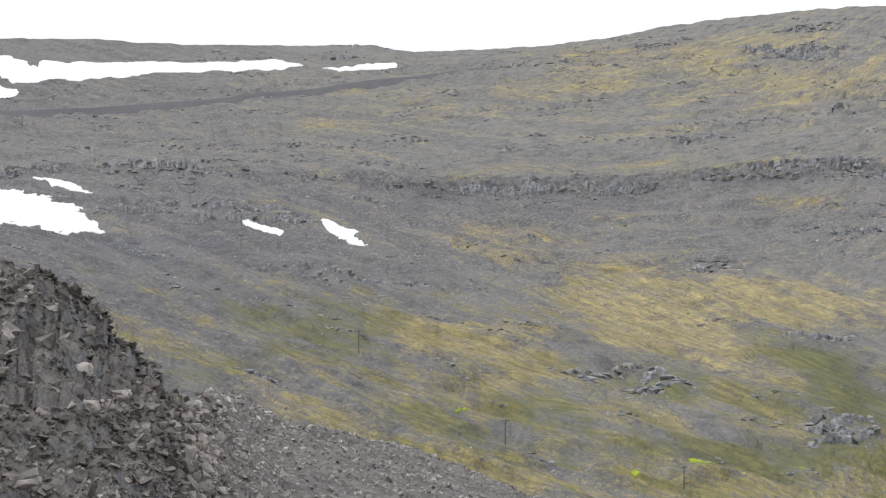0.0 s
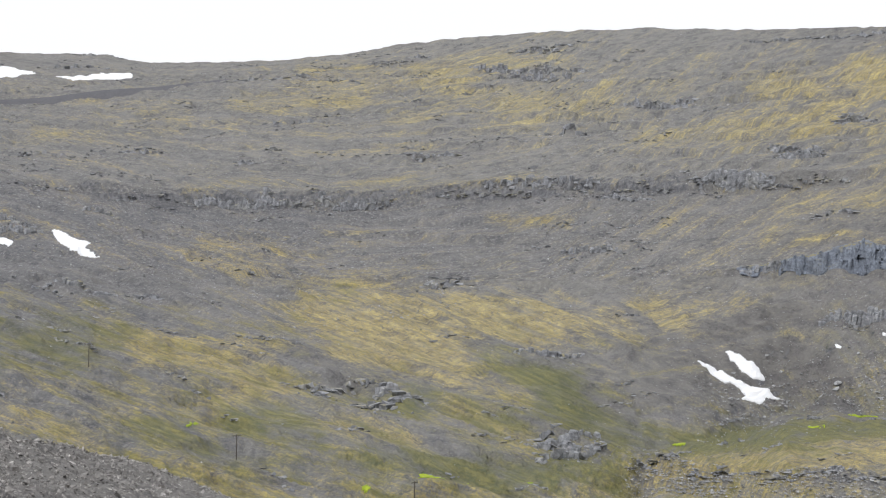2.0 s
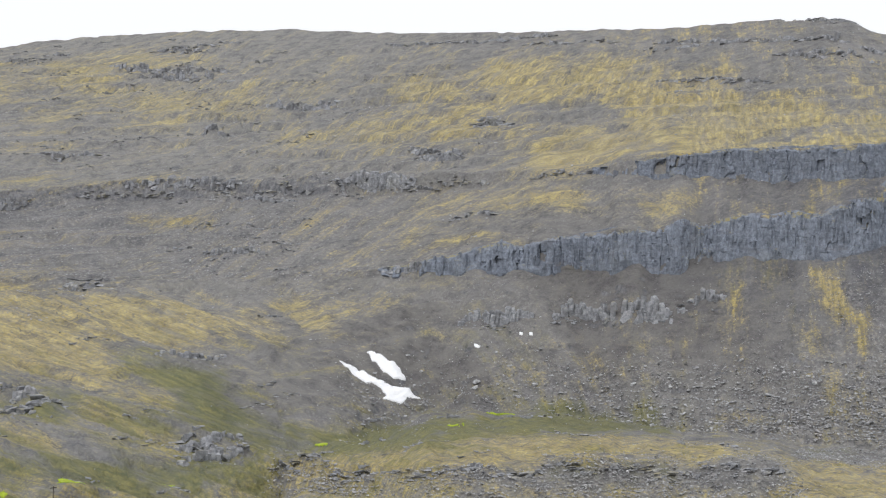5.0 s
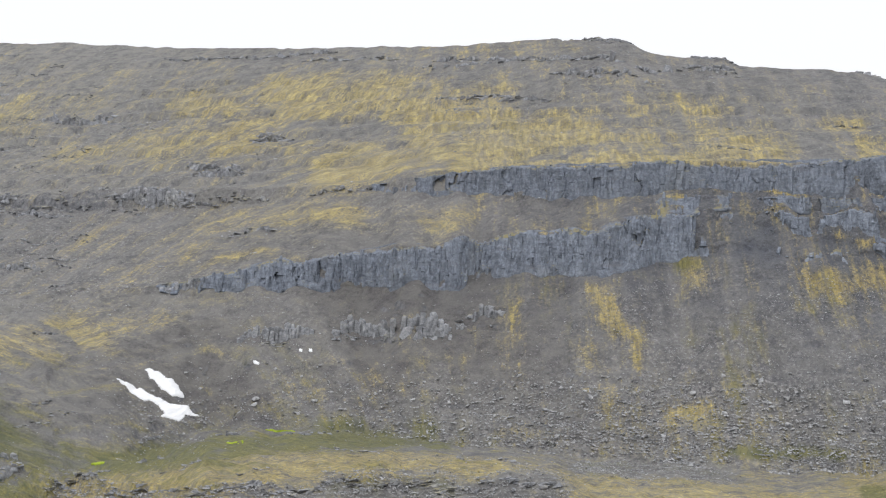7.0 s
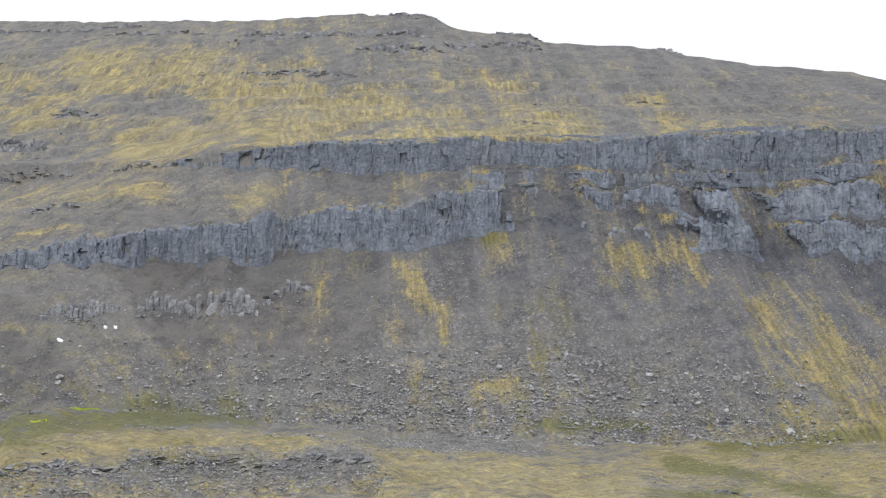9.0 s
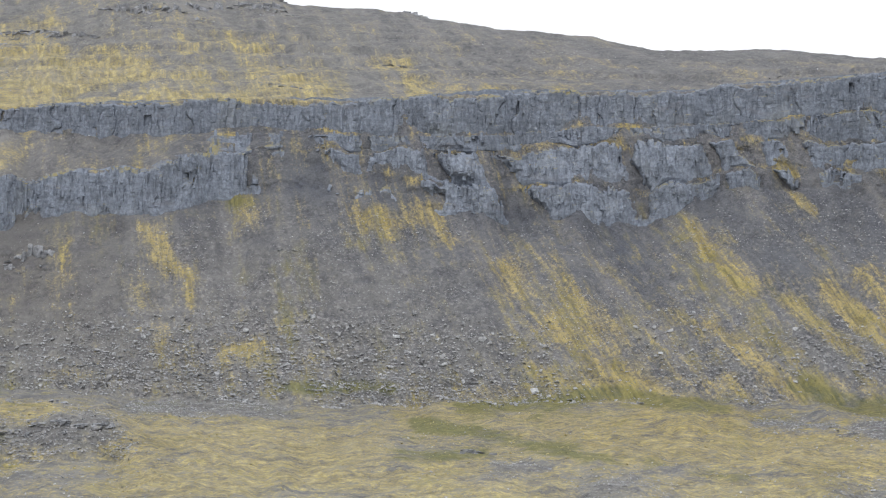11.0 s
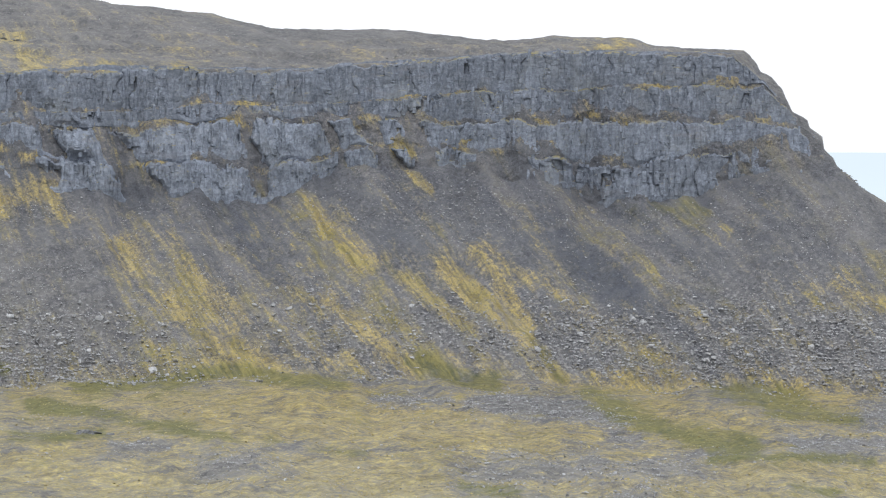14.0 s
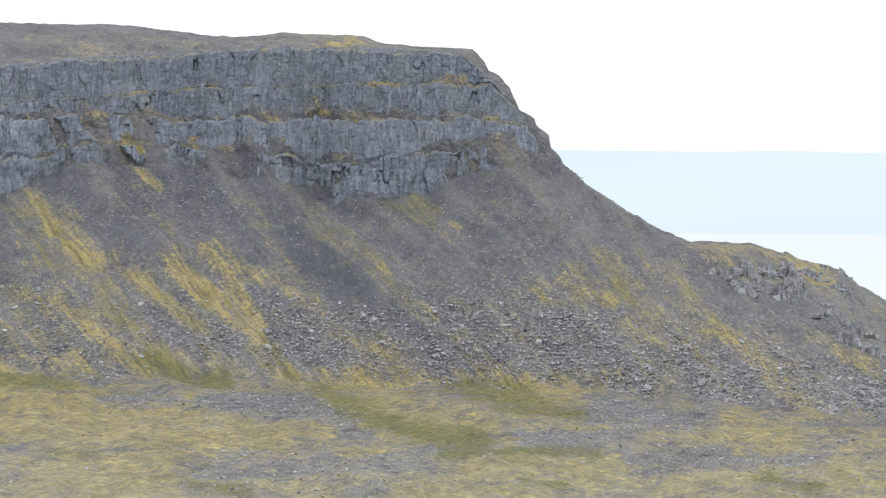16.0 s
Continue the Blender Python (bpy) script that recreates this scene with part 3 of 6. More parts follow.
# tan ground; upper fell values also raised to paint in distance haze
tan = table([4, 7, 8, 11, 12.2, 14], [-13, 0, 10, 20, 30, 40, 50, 66], [
    .1, .4, .5, .5, .8, .9, .9, .9,
    .1, .4, .5, .4, .5, .3, .2, .2,
    .1, .3, .6, .4, .2, .1, .1, .3,
    .2, .2, .3, .5, .2, .1, .1, .3,
    .3, .5, .6, .5, .6, .3, .3, .4,
    .3, .6, .7, .5, .4, .3, .3, .4])


warp_a = 1.5 * fractal(PTS.reshape(-1, 3), 22, 4, 0.6, 81).reshape(NR, NC)
warp_b = 1.5 * fractal(PTS.reshape(-1, 3), 22, 4, 0.6, 86).reshape(NR, NC)


ANGLE = np.degrees(np.arctan2(Z, R))


def away(b, e, path):
    """Degrees from a broken line, at bearings b and angles e."""
    best = np.full(np.shape(b), 99.0)
    for (xa, ya), (xb, yb) in zip(path, path[1:]):
        dx, dy = xb - xa, yb - ya
        f = np.clip(((b - xa) * dx + (e - ya) * dy) / (dx * dx + dy * dy), 0, 1)
        best = np.minimum(best, np.hypot(b - xa - f * dx, e - ya - f * dy))
    return best


def strokes(field, lines):
    """Adds strokes (amount, half width in degrees, line of bearing and angle up) to a field on the far ground."""
    for amount, w, path in lines:
        bs = [b for b, e in path]
        c0, c1 = np.searchsorted(BEARING, [min(bs) - 3 * w - 0.2, max(bs) + 3 * w + 0.2])
        far = away(BB[:, c0:c1] + 0.11 * warp_a[:, c0:c1], ANGLE[:, c0:c1] + 0.07 * warp_b[:, c0:c1], path)
        field[:, c0:c1] += amount * np.exp(-(far / (1.15 * w)) ** 2) * (ST[:, None] > 3.2)


stony = np.zeros((NR, NC))
moss *= 0.7
green *= 0.5
strokes(moss, [
    (0.35, 0.38, [(1.81, 4.06), (4.30, 4.13), (6.16, 4.42), (7.86, 4.49)]),
    (0.45, 0.22, [(3.37, 4.91), (6.47, 4.96), (8.47, 5.29), (10.75, 5.29)]),
    (0.30, 0.28, [(-0.84, 3.60), (0.09, 3.64)]),
    (0.30, 0.23, [(-3.81, 3.12), (-1.00, 3.21)]),
    (0.40, 0.31, [(8.77, 4.09), (12.07, 4.05)]),
    (0.35, 0.38, [(6.16, 3.58), (7.40, 4.11)]),
    (0.35, 0.12, [(0.25, 1.62), (1.81, 1.80), (4.93, 1.87), (8.01, 1.94), (10.30, 2.08)]),
    (0.40, 0.15, [(8.78, 0.93), (10.75, 0.85)]),
    (0.30, 0.38, [(0.88, -0.15), (2.75, -0.38), (1.81, -0.70)]),
    (0.30, 0.12, [(-5.67, 0.99), (-4.59, 0.86)]),
    (0.90, 0.62, [(3.84, -1.48), (5.70, -1.63), (8.02, -1.77), (9.85, -2.07)]),
    (0.90, 0.54, [(4.77, -2.56), (6.48, -2.56), (7.86, -2.55)]),
])
strokes(moss, [
    (0.70, 0.28, [(6.48, -2.87), (8.02, -3.63), (9.55, -4.15)]),
    (0.50, 0.38, [(9.85, -2.07), (12.08, -2.21)]),
    (0.55, 0.34, [(-1.94, -2.41), (0.25, -2.57), (2.59, -2.88)]),
    (0.50, 0.31, [(-1.00, -3.04), (0.25, -2.88), (2.28, -3.51), (3.06, -3.81)]),
    (0.40, 0.31, [(1.03, -4.29), (2.75, -3.50)]),
    (0.55, 0.22, [(-5.67, -4.27), (-4.12, -4.59), (-2.56, -5.14), (-1.00, -5.68), (1.03, -6.15)]),
    (0.50, 0.22, [(7.71, -4.40), (9.24, -5.00), (9.85, -5.45)]),
    (0.40, 0.31, [(4.62, -4.74), (6.48, -5.49)]),
    (0.50, 0.31, [(1.03, -6.61), (2.44, -7.07)]),
    (0.50, 0.31, [(10.76, -6.95), (12.08, -6.62)]),
    (0.40, 0.34, [(13.19, 3.16), (15.51, 3.50), (17.66, 3.98)]),
    (0.45, 0.34, [(16.11, 4.51), (18.56, 5.07), (21.86, 5.37)]),
])
strokes(moss, [
    (0.40, 0.31, [(19.33, 4.61), (21.87, 4.54)]),
    (0.50, 0.38, [(19.05, 3.07), (20.57, 2.93), (21.89, 3.24)]),
    (0.30, 0.28, [(8.17, 4.17), (9.42, 4.27), (13.63, 4.56)]),
    (0.30, 0.31, [(8.49, 3.63), (9.90, 3.58)]),
    (0.35, 0.12, [(8.54, 0.90), (10.88, 0.86)]),
    (0.35, 0.28, [(19.08, 1.68), (20.74, 1.70)]),
    (0.30, 0.31, [(16.34, 0.40), (18.18, 0.67)]),
    (0.50, 0.31, [(8.89, -1.59), (10.62, -1.96), (12.50, -2.23)]),
    (0.40, 0.22, [(12.64, -1.22), (13.27, -1.67), (14.21, -2.12)]),
    (0.40, 0.28, [(13.26, -1.44), (15.28, -1.32)]),
    (0.50, 0.22, [(7.37, -4.11), (8.95, -4.71), (10.05, -5.31)]),
    (0.60, 0.25, [(13.34, -5.87), (14.58, -5.68), (16.43, -5.56), (19.50, -5.39), (22.03, -5.45)]),
])
strokes(moss, [
    (0.50, 0.18, [(16.43, -5.32), (19.49, -5.08), (22.02, -5.07)]),
    (0.55, 0.31, [(19.99, 2.88), (21.84, 3.14), (23.84, 3.54), (27.43, 4.09)]),
    (0.50, 0.38, [(21.83, 4.30), (24.13, 4.46), (27.43, 4.32)]),
    (0.40, 0.38, [(18.72, 4.73), (21.81, 5.07), (24.88, 5.23)]),
    (0.40, 0.31, [(15.61, 3.37), (17.95, 3.56)]),
    (0.35, 0.31, [(19.70, 1.71), (20.94, 1.73)]),
    (0.60, 0.34, [(19.57, 4.70), (21.43, 4.81), (22.99, 4.38), (24.87, 4.48)]),
    (0.70, 0.34, [(22.69, 3.67), (24.87, 3.94), (26.91, 3.97)]),
    (0.70, 0.20, [(23.64, 3.06), (25.51, 3.33), (27.70, 3.35), (30.04, 3.30), (32.83, 3.40)]),
    (0.55, 0.46, [(28.32, 3.91), (30.50, 3.93), (32.36, 3.63)]),
    (0.50, 0.28, [(28.62, 4.76), (29.24, 5.00), (30.96, 4.63)]),
])
strokes(moss, [
    (0.60, 0.18, [(33.74, 4.41), (34.66, 4.33)]),
    (0.70, 0.15, [(34.67, 3.61), (35.05, 3.52)]),
    (0.40, 0.38, [(15.30, 3.36), (17.58, 3.73), (19.89, 3.62), (21.45, 3.18)]),
    (0.35, 0.38, [(16.04, 4.61), (18.33, 4.90), (19.87, 5.17)]),
    (0.40, 0.28, [(20.54, 1.77), (21.01, 1.70)]),
    (0.30, 0.31, [(16.55, 1.54), (18.84, 1.51)]),
    (0.35, 0.12, [(23.59, 6.17), (26.09, 6.37), (27.66, 6.31)]),
    (0.60, 0.12, [(27.18, 1.39), (27.49, 1.32)]),
    (0.70, 0.22, [(27.43, -0.32), (27.91, -0.78)]),
    (0.50, 0.18, [(27.60, -1.10), (28.70, -1.55), (28.71, -2.33)]),
    (0.45, 0.25, [(30.07, 0.49), (30.39, -0.13)]),
    (0.40, 0.22, [(31.63, 0.36), (31.87, -0.26)]),
    (0.50, 0.25, [(33.02, 0.22), (33.94, -0.08), (35.47, 0.10)]),
])
strokes(moss, [
    (0.40, 0.31, [(25.26, -1.13), (25.28, -2.69)]),
    (0.45, 0.28, [(21.38, -2.89), (22.01, -3.04)]),
    (0.50, 0.25, [(29.81, -3.63), (30.43, -3.55)]),
    (0.35, 0.18, [(27.71, -3.51), (27.87, -3.51)]),
    (0.45, 0.22, [(24.99, -4.25), (25.61, -4.09)]),
    (0.35, 0.23, [(22.45, -1.32), (23.23, -1.39)]),
    (0.60, 0.28, [(15.44, -5.52), (18.48, -5.22), (21.57, -5.13), (24.69, -5.26)]),
    (0.60, 0.31, [(27.65, -0.41), (28.02, -1.02), (28.63, -1.63)]),
    (0.30, 0.28, [(27.58, -1.94), (28.03, -3.47)]),
    (0.35, 0.23, [(29.99, -0.24), (30.22, 0.38)]),
    (0.35, 0.23, [(31.67, 0.39), (31.91, -0.23)]),
    (0.50, 0.34, [(33.37, 0.40), (34.30, -0.22)]),
    (0.40, 0.25, [(34.92, 0.41), (35.86, -0.52)]),
])
strokes(moss, [
    (0.75, 0.43, [(37.58, -1.44), (38.37, -2.53), (39.16, -3.47), (40.26, -4.39), (41.36, -4.85)]),
    (0.50, 0.28, [(38.68, -1.13), (39.31, -2.22), (40.57, -3.30)]),
    (0.50, 0.22, [(38.07, -4.10), (39.32, -4.56)]),
    (0.50, 0.28, [(43.67, -1.40), (44.14, -1.71)]),
    (0.60, 0.25, [(42.90, -2.81), (43.84, -3.42), (44.63, -4.19), (45.40, -4.64)]),
    (0.50, 0.18, [(45.23, -2.16), (46.16, -3.08), (46.94, -3.54)]),
    (0.70, 0.25, [(46.15, -1.84), (47.08, -2.61), (47.85, -3.29), (48.47, -3.67)]),
    (0.60, 0.22, [(47.07, -1.37), (47.69, -2.14), (48.46, -3.36)]),
    (0.40, 0.18, [(47.22, -1.21), (48.60, -2.12), (50.13, -3.18)]),
    (0.35, 0.15, [(42.65, -0.16), (43.20, -0.94), (43.83, -1.87)]),
    (0.50, 0.12, [(45.20, 0.79), (45.75, 0.33)]),
])
strokes(moss, [
    (0.70, 0.11, [(32.28, 2.48), (32.90, 2.54)]),
    (0.70, 0.11, [(29.68, 2.22), (29.98, 2.26)]),
    (0.70, 0.11, [(36.23, 2.53), (37.09, 2.56)]),
    (0.80, 0.12, [(36.24, 1.25), (36.47, 1.36)]),
    (0.80, 0.14, [(38.35, 1.22), (38.58, 1.30)]),
    (0.70, 0.12, [(41.31, 1.70), (41.70, 1.47)]),
    (0.70, 0.12, [(44.89, 1.41), (45.28, 1.38)]),
    (0.70, 0.09, [(44.72, 2.88), (45.65, 2.99), (46.88, 3.19)]),
    (0.70, 0.09, [(40.53, 2.63), (40.99, 2.60)]),
    (0.60, 0.11, [(40.22, 2.09), (40.69, 2.04)]),
    (0.60, 0.11, [(45.97, 1.72), (46.89, 1.76)]),
    (0.60, 0.11, [(34.61, 1.06), (35.07, 1.04)]),
    (0.70, 0.22, [(34.75, 3.67), (35.14, 3.52)]),
    (0.60, 0.18, [(33.81, 4.41), (34.59, 4.37)]),
    (0.50, 0.12, [(36.77, 3.70), (37.01, 3.62)]),
])
strokes(moss, [
    (0.50, 0.12, [(38.80, 3.63), (39.27, 3.48)]),
    (0.50, 0.31, [(37.77, -5.73), (40.11, -5.64), (42.46, -5.69), (44.48, -5.89), (47.11, -6.00)]),
    (0.50, 0.25, [(34.64, -5.35), (36.51, -5.42), (39.33, -5.57)]),
    (0.40, 0.38, [(26.99, -6.36), (30.01, -6.10), (33.09, -6.27)]),
    (0.40, 0.31, [(26.99, -7.27), (31.55, -7.03), (36.21, -7.05)]),
    (0.60, 0.34, [(41.55, -5.97), (43.05, -5.98), (44.58, -6.07)]),
    (0.50, 0.28, [(45.34, -6.46), (47.66, -6.47), (49.22, -6.78)]),
    (0.60, 0.25, [(52.65, -5.99), (53.90, -6.06), (55.00, -6.20)]),
    (0.40, 0.22, [(51.39, -5.69), (52.33, -5.76)]),
    (0.60, 0.28, [(55.46, -5.18), (56.40, -5.33), (57.96, -5.23)]),
    (0.50, 0.28, [(61.68, -5.85), (62.61, -6.28), (63.22, -6.42)]),
])
strokes(moss, [
    (0.50, 0.28, [(54.70, -7.21), (56.42, -7.11), (58.60, -7.30)]),
    (0.40, 0.38, [(60.16, -7.57), (61.70, -7.53), (63.23, -7.18), (64.75, -7.28)]),
    (0.45, 0.38, [(41.55, -7.33), (43.82, -7.52), (46.12, -7.85)]),
    (0.40, 0.28, [(51.10, -7.70), (53.92, -7.84)]),
    (0.45, 0.22, [(56.99, -2.05), (57.61, -2.51), (58.24, -2.66)]),
    (0.40, 0.15, [(50.59, -3.51), (51.53, -3.98), (52.48, -4.44)]),
    (0.35, 0.25, [(61.03, -3.39), (61.96, -3.99), (63.20, -5.04)]),
    (0.40, 0.25, [(63.79, -3.64), (65.31, -4.37)]),
    (0.50, 0.22, [(60.86, -1.53), (62.40, -1.97), (64.22, -1.94)]),
    (0.40, 0.15, [(60.39, -1.23), (62.23, -1.20), (63.91, -1.64)]),
    (0.35, 0.18, [(58.56, -3.43), (59.80, -3.87)]),
    (0.40, 0.22, [(62.59, -4.90), (63.81, -5.48)]),
])
strokes(moss, [
    (0.70, 0.09, [(51.62, 3.28), (52.09, 3.24)]),
    (0.70, 0.09, [(53.18, 3.45), (54.28, 3.41)]),
    (0.70, 0.09, [(53.35, 2.10), (54.13, 2.17)]),
    (0.60, 0.09, [(52.10, 1.96), (52.57, 2.00)]),
    (0.70, 0.15, [(50.37, 4.19), (50.99, 4.25)]),
    (0.60, 0.09, [(46.06, 1.73), (46.98, 1.71)]),
    (0.35, 0.11, [(48.22, 1.76), (50.70, 1.71)]),
    (0.70, 0.12, [(43.46, 2.08), (43.84, 2.01)]),
    (0.70, 0.12, [(44.84, 1.48), (45.22, 1.33)]),
    (0.60, 0.12, [(45.38, 0.56), (45.76, 0.34)]),
    (0.35, 0.12, [(50.87, 0.70), (52.27, 0.64)]),
    (0.40, 0.12, [(42.42, -0.01), (42.95, -0.92)]),
])
strokes(green, [
    (0.60, 0.25, [(-5.98, -1.94), (-4.43, -2.25), (-2.88, -2.88), (-1.63, -2.73)]),
    (0.50, 0.34, [(-7.53, -3.48), (-6.29, -3.80), (-4.74, -3.34)]),
    (0.75, 0.31, [(-1.00, -4.68), (0.25, -4.91), (1.03, -5.37)]),
    (0.65, 0.28, [(1.50, -4.60), (2.75, -4.75), (4.00, -5.52)]),
    (0.50, 0.31, [(1.81, -5.84), (3.38, -5.98)]),
    (0.50, 0.38, [(8.02, -6.09), (10.31, -6.20), (12.08, -6.32)]),
    (0.40, 0.31, [(6.48, -4.10), (8.78, -4.39), (11.06, -4.67)]),
    (0.30, 0.28, [(3.37, -1.32), (4.62, -1.16)]),
    (0.40, 0.31, [(-3.50, -2.26), (-1.31, -2.26)]),
    (0.60, 0.25, [(14.26, -5.23), (16.43, -5.02), (18.42, -4.73), (20.24, -4.52), (22.02, -4.54)]),
    (0.50, 0.46, [(5.53, -5.83), (7.41, -6.28), (10.22, -6.24)]),
])
strokes(green, [
    (0.45, 0.54, [(10.65, -3.90), (11.75, -4.50), (13.32, -5.09)]),
    (0.40, 0.31, [(8.60, -3.00), (10.96, -3.59)]),
    (0.70, 0.15, [(31.22, -4.69), (32.92, -4.58), (34.30, -4.70)]),
    (0.40, 0.31, [(22.49, -3.97), (22.96, -4.12)]),
    (0.50, 0.15, [(20.01, -4.06), (21.09, -4.06)]),
    (0.40, 0.23, [(29.92, 0.41), (30.23, 0.42)]),
    (0.60, 0.22, [(16.94, -4.61), (18.93, -4.53), (21.56, -4.44), (23.43, -4.65)]),
    (0.50, 0.28, [(13.94, -5.21), (16.19, -4.92), (17.71, -4.92)]),
    (0.90, 0.15, [(34.95, -5.66), (36.52, -5.81), (38.08, -6.12), (39.34, -6.34)]),
    (0.60, 0.15, [(34.34, -6.43), (35.58, -6.51), (36.83, -6.35)]),
    (0.60, 0.18, [(36.20, -5.19), (38.70, -5.10), (40.11, -4.71), (41.83, -5.00), (43.39, -5.14)]),
])
strokes(green, [
    (0.60, 0.22, [(45.56, -4.33), (46.48, -4.78), (47.56, -5.07)]),
    (0.70, 0.22, [(50.15, -5.16), (51.18, -5.75)]),
    (0.40, 0.12, [(39.65, -6.50), (40.59, -6.56)]),
    (0.40, 0.12, [(41.37, -6.79), (44.03, -6.98)]),
    (0.80, 0.25, [(50.92, -5.69), (52.02, -6.07), (53.59, -6.45), (54.69, -6.51)]),
    (0.75, 0.22, [(53.73, -5.05), (55.15, -5.19), (55.93, -5.26)]),
    (0.65, 0.15, [(55.15, -5.65), (56.40, -5.64), (57.65, -5.77)]),
    (0.65, 0.12, [(53.60, -6.91), (55.48, -6.89), (57.98, -6.85)]),
    (0.60, 0.18, [(46.74, -7.85), (48.29, -8.01)]),
    (0.60, 0.18, [(55.96, -7.73), (57.05, -7.87)]),
    (0.50, 0.15, [(62.31, -7.44), (64.00, -7.69)]),
    (0.50, 0.18, [(45.33, -4.46), (46.10, -4.77), (47.65, -5.08)]),
    (0.25, 0.31, [(51.50, -0.23), (53.22, -0.21)]),
])
strokes(dark, [
    (0.60, 0.46, [(-9.05, -0.38), (-5.98, -0.54)]),
    (0.40, 0.31, [(-0.69, 0.87), (0.25, 1.33)]),
    (0.50, 0.22, [(3.37, -2.88), (4.93, -3.50), (6.48, -4.10)]),
    (0.50, 0.18, [(8.02, -2.86), (9.85, -3.61), (12.08, -4.34)]),
    (0.70, 0.25, [(18.41, -0.59), (21.50, -0.40), (24.62, -0.20), (26.96, -0.09)]),
    (0.60, 0.62, [(16.16, -2.77), (18.44, -2.45), (16.93, -3.69)]),
    (0.50, 0.38, [(19.98, -2.13), (22.46, -1.95)]),
    (0.80, 0.25, [(40.71, -0.80), (41.49, -1.89), (42.44, -2.97)]),
    (0.60, 0.18, [(36.17, -0.67), (37.12, -1.92)]),
    (0.50, 0.22, [(44.75, -0.92), (46.46, -1.84)]),
    (0.50, 0.46, [(48.59, -0.27), (51.14, -2.70)]),
    (0.50, 0.15, [(30.45, -0.39), (30.91, -1.63)]),
    (0.50, 0.15, [(31.68, -0.39), (32.46, -2.25)]),
])
strokes(dark, [
    (0.40, 0.15, [(33.38, -1.15), (34.48, -3.49)]),
    (0.60, 0.69, [(50.73, -1.80), (52.62, -3.19), (54.67, -4.42)]),
    (0.40, 0.22, [(55.10, -1.13), (56.05, -2.21)]),
    (0.50, 0.31, [(56.97, -0.95), (59.02, -3.11)]),
])
strokes(stony, [
    (0.70, 0.15, [(27.19, -5.23), (29.06, -5.15), (30.92, -5.21)]),
    (0.80, 0.34, [(20.34, -5.83), (22.51, -5.74), (24.69, -5.72), (26.25, -5.63)]),
    (0.80, 0.18, [(44.33, -5.51), (45.26, -5.50), (46.34, -5.55)]),
    (0.70, 0.22, [(46.95, -5.62), (48.64, -5.51), (50.15, -5.77)]),
    (0.60, 0.18, [(37.15, -6.74), (38.40, -6.81)]),
    (0.60, 0.31, [(39.66, -7.35), (40.91, -7.18), (41.85, -7.48)]),
    (0.50, 0.15, [(26.99, -5.22), (29.25, -5.20), (31.24, -5.31)]),
    (0.70, 0.25, [(47.96, -5.70), (49.83, -5.77), (51.08, -6.00)]),
    (0.80, 0.15, [(50.93, -6.47), (51.71, -6.46)]),
    (0.70, 0.18, [(57.35, -6.40), (58.75, -6.37)]),
    (0.70, 0.22, [(55.94, -6.57), (57.04, -6.64)]),
    (0.60, 0.38, [(46.58, -7.39), (48.91, -7.24), (50.78, -7.40), (53.29, -7.38)]),
])
strokes(stony, [
    (0.70, 0.22, [(51.10, -8.09), (52.04, -8.01)]),
    (0.60, 0.31, [(57.81, -5.62), (59.36, -5.90), (60.91, -5.86)]),
    (0.60, 0.28, [(58.91, -6.99), (61.69, -6.92), (63.99, -7.01)]),
])

moss -= 0.8 * stony
rubble += 0.5 * stony
dark += 0.22 * np.interp(BB, [14, 18, 31, 35], [0, 1, 1, 0]) * (ST[:, None] > 7)
dark += 0.3 * stony
dark *= np.interp(BB, [38, 42], [1, 0.78])
dark *= 1 - 0.5 * band_of(7.2, 8.0, 0.1) * np.interp(BB, [25, 28, 35, 38], [0, 1, 1, 0])
meadow = band_of(3.6, 7.7, 0.3) * np.interp(BB, [-7, -3, 11, 14], [0, 1, 1, 0])
moss += 0.45 * band_of(6.8, 7.12, 0.08) * np.interp(BB, [34, 38, 57, 60], [0, 1, 1, 0]) * np.clip(0.3 + 2 * fractal(PTS.reshape(-1, 3), 26, 3, 0.6, 89).reshape(NR, NC), 0, 1)
moss += 0.12 * meadow + 0.16 * band_of(4, 6.98, 0.05) * np.interp(BB, [24, 28], [0, 1]) * (1 - np.clip(stony, 0, 1))
green += 0.2 * meadow
moss *= 1 - 0.22 * (ST[:, None] > 12.1) * np.interp(BB, [10, 16, 34, 38], [0, 1, 1, 0])
np.clip(dark, 0, 1, out=dark)
np.clip(rubble, 0, 1, out=rubble)
moss *= np.clip(0.95 + np.where(ST[:, None] < 7, np.interp(BB, [20, 28], [1.1, 0.6]), 1.1) * fractal(PTS.reshape(-1, 3), 48, 4, 0.6, 83).reshape(NR, NC), 0.35, 1.4)
green *= np.interp(BB, [24, 30], [1, 1.35]) * np.clip(0.95 + 0.8 * fractal(PTS.reshape(-1, 3), 40, 4, 0.6, 84).reshape(NR, NC), 0.1, 1.4)
moss *= np.clip((ST[:, None] - 2.6) / 0.6, 0, 1)
green *= np.clip((ST[:, None] - 2.6) / 0.6, 0, 1)
ledge_top = np.clip(1 - np.abs(ST[:, None] - np.array([9, 10, 11])[np.argmin(np.abs(ST[:, None] - np.array([9, 10, 11])), 1)][:, None] + 0.12) / 0.16, 0, 1) * np.interp(BB, [28, 33, 55, 56.5], [0, 1, 1, 0])
moss += 0.5 * ledge_top * np.clip(fractal(PTS.reshape(-1, 3), 14, 3, 0.6, 88).reshape(NR, NC) * 3.0 + 0.15, 0, 1)
scree = band_of(7.9, 12.0) * np.interp(BB, [14, 17], [0, 1])
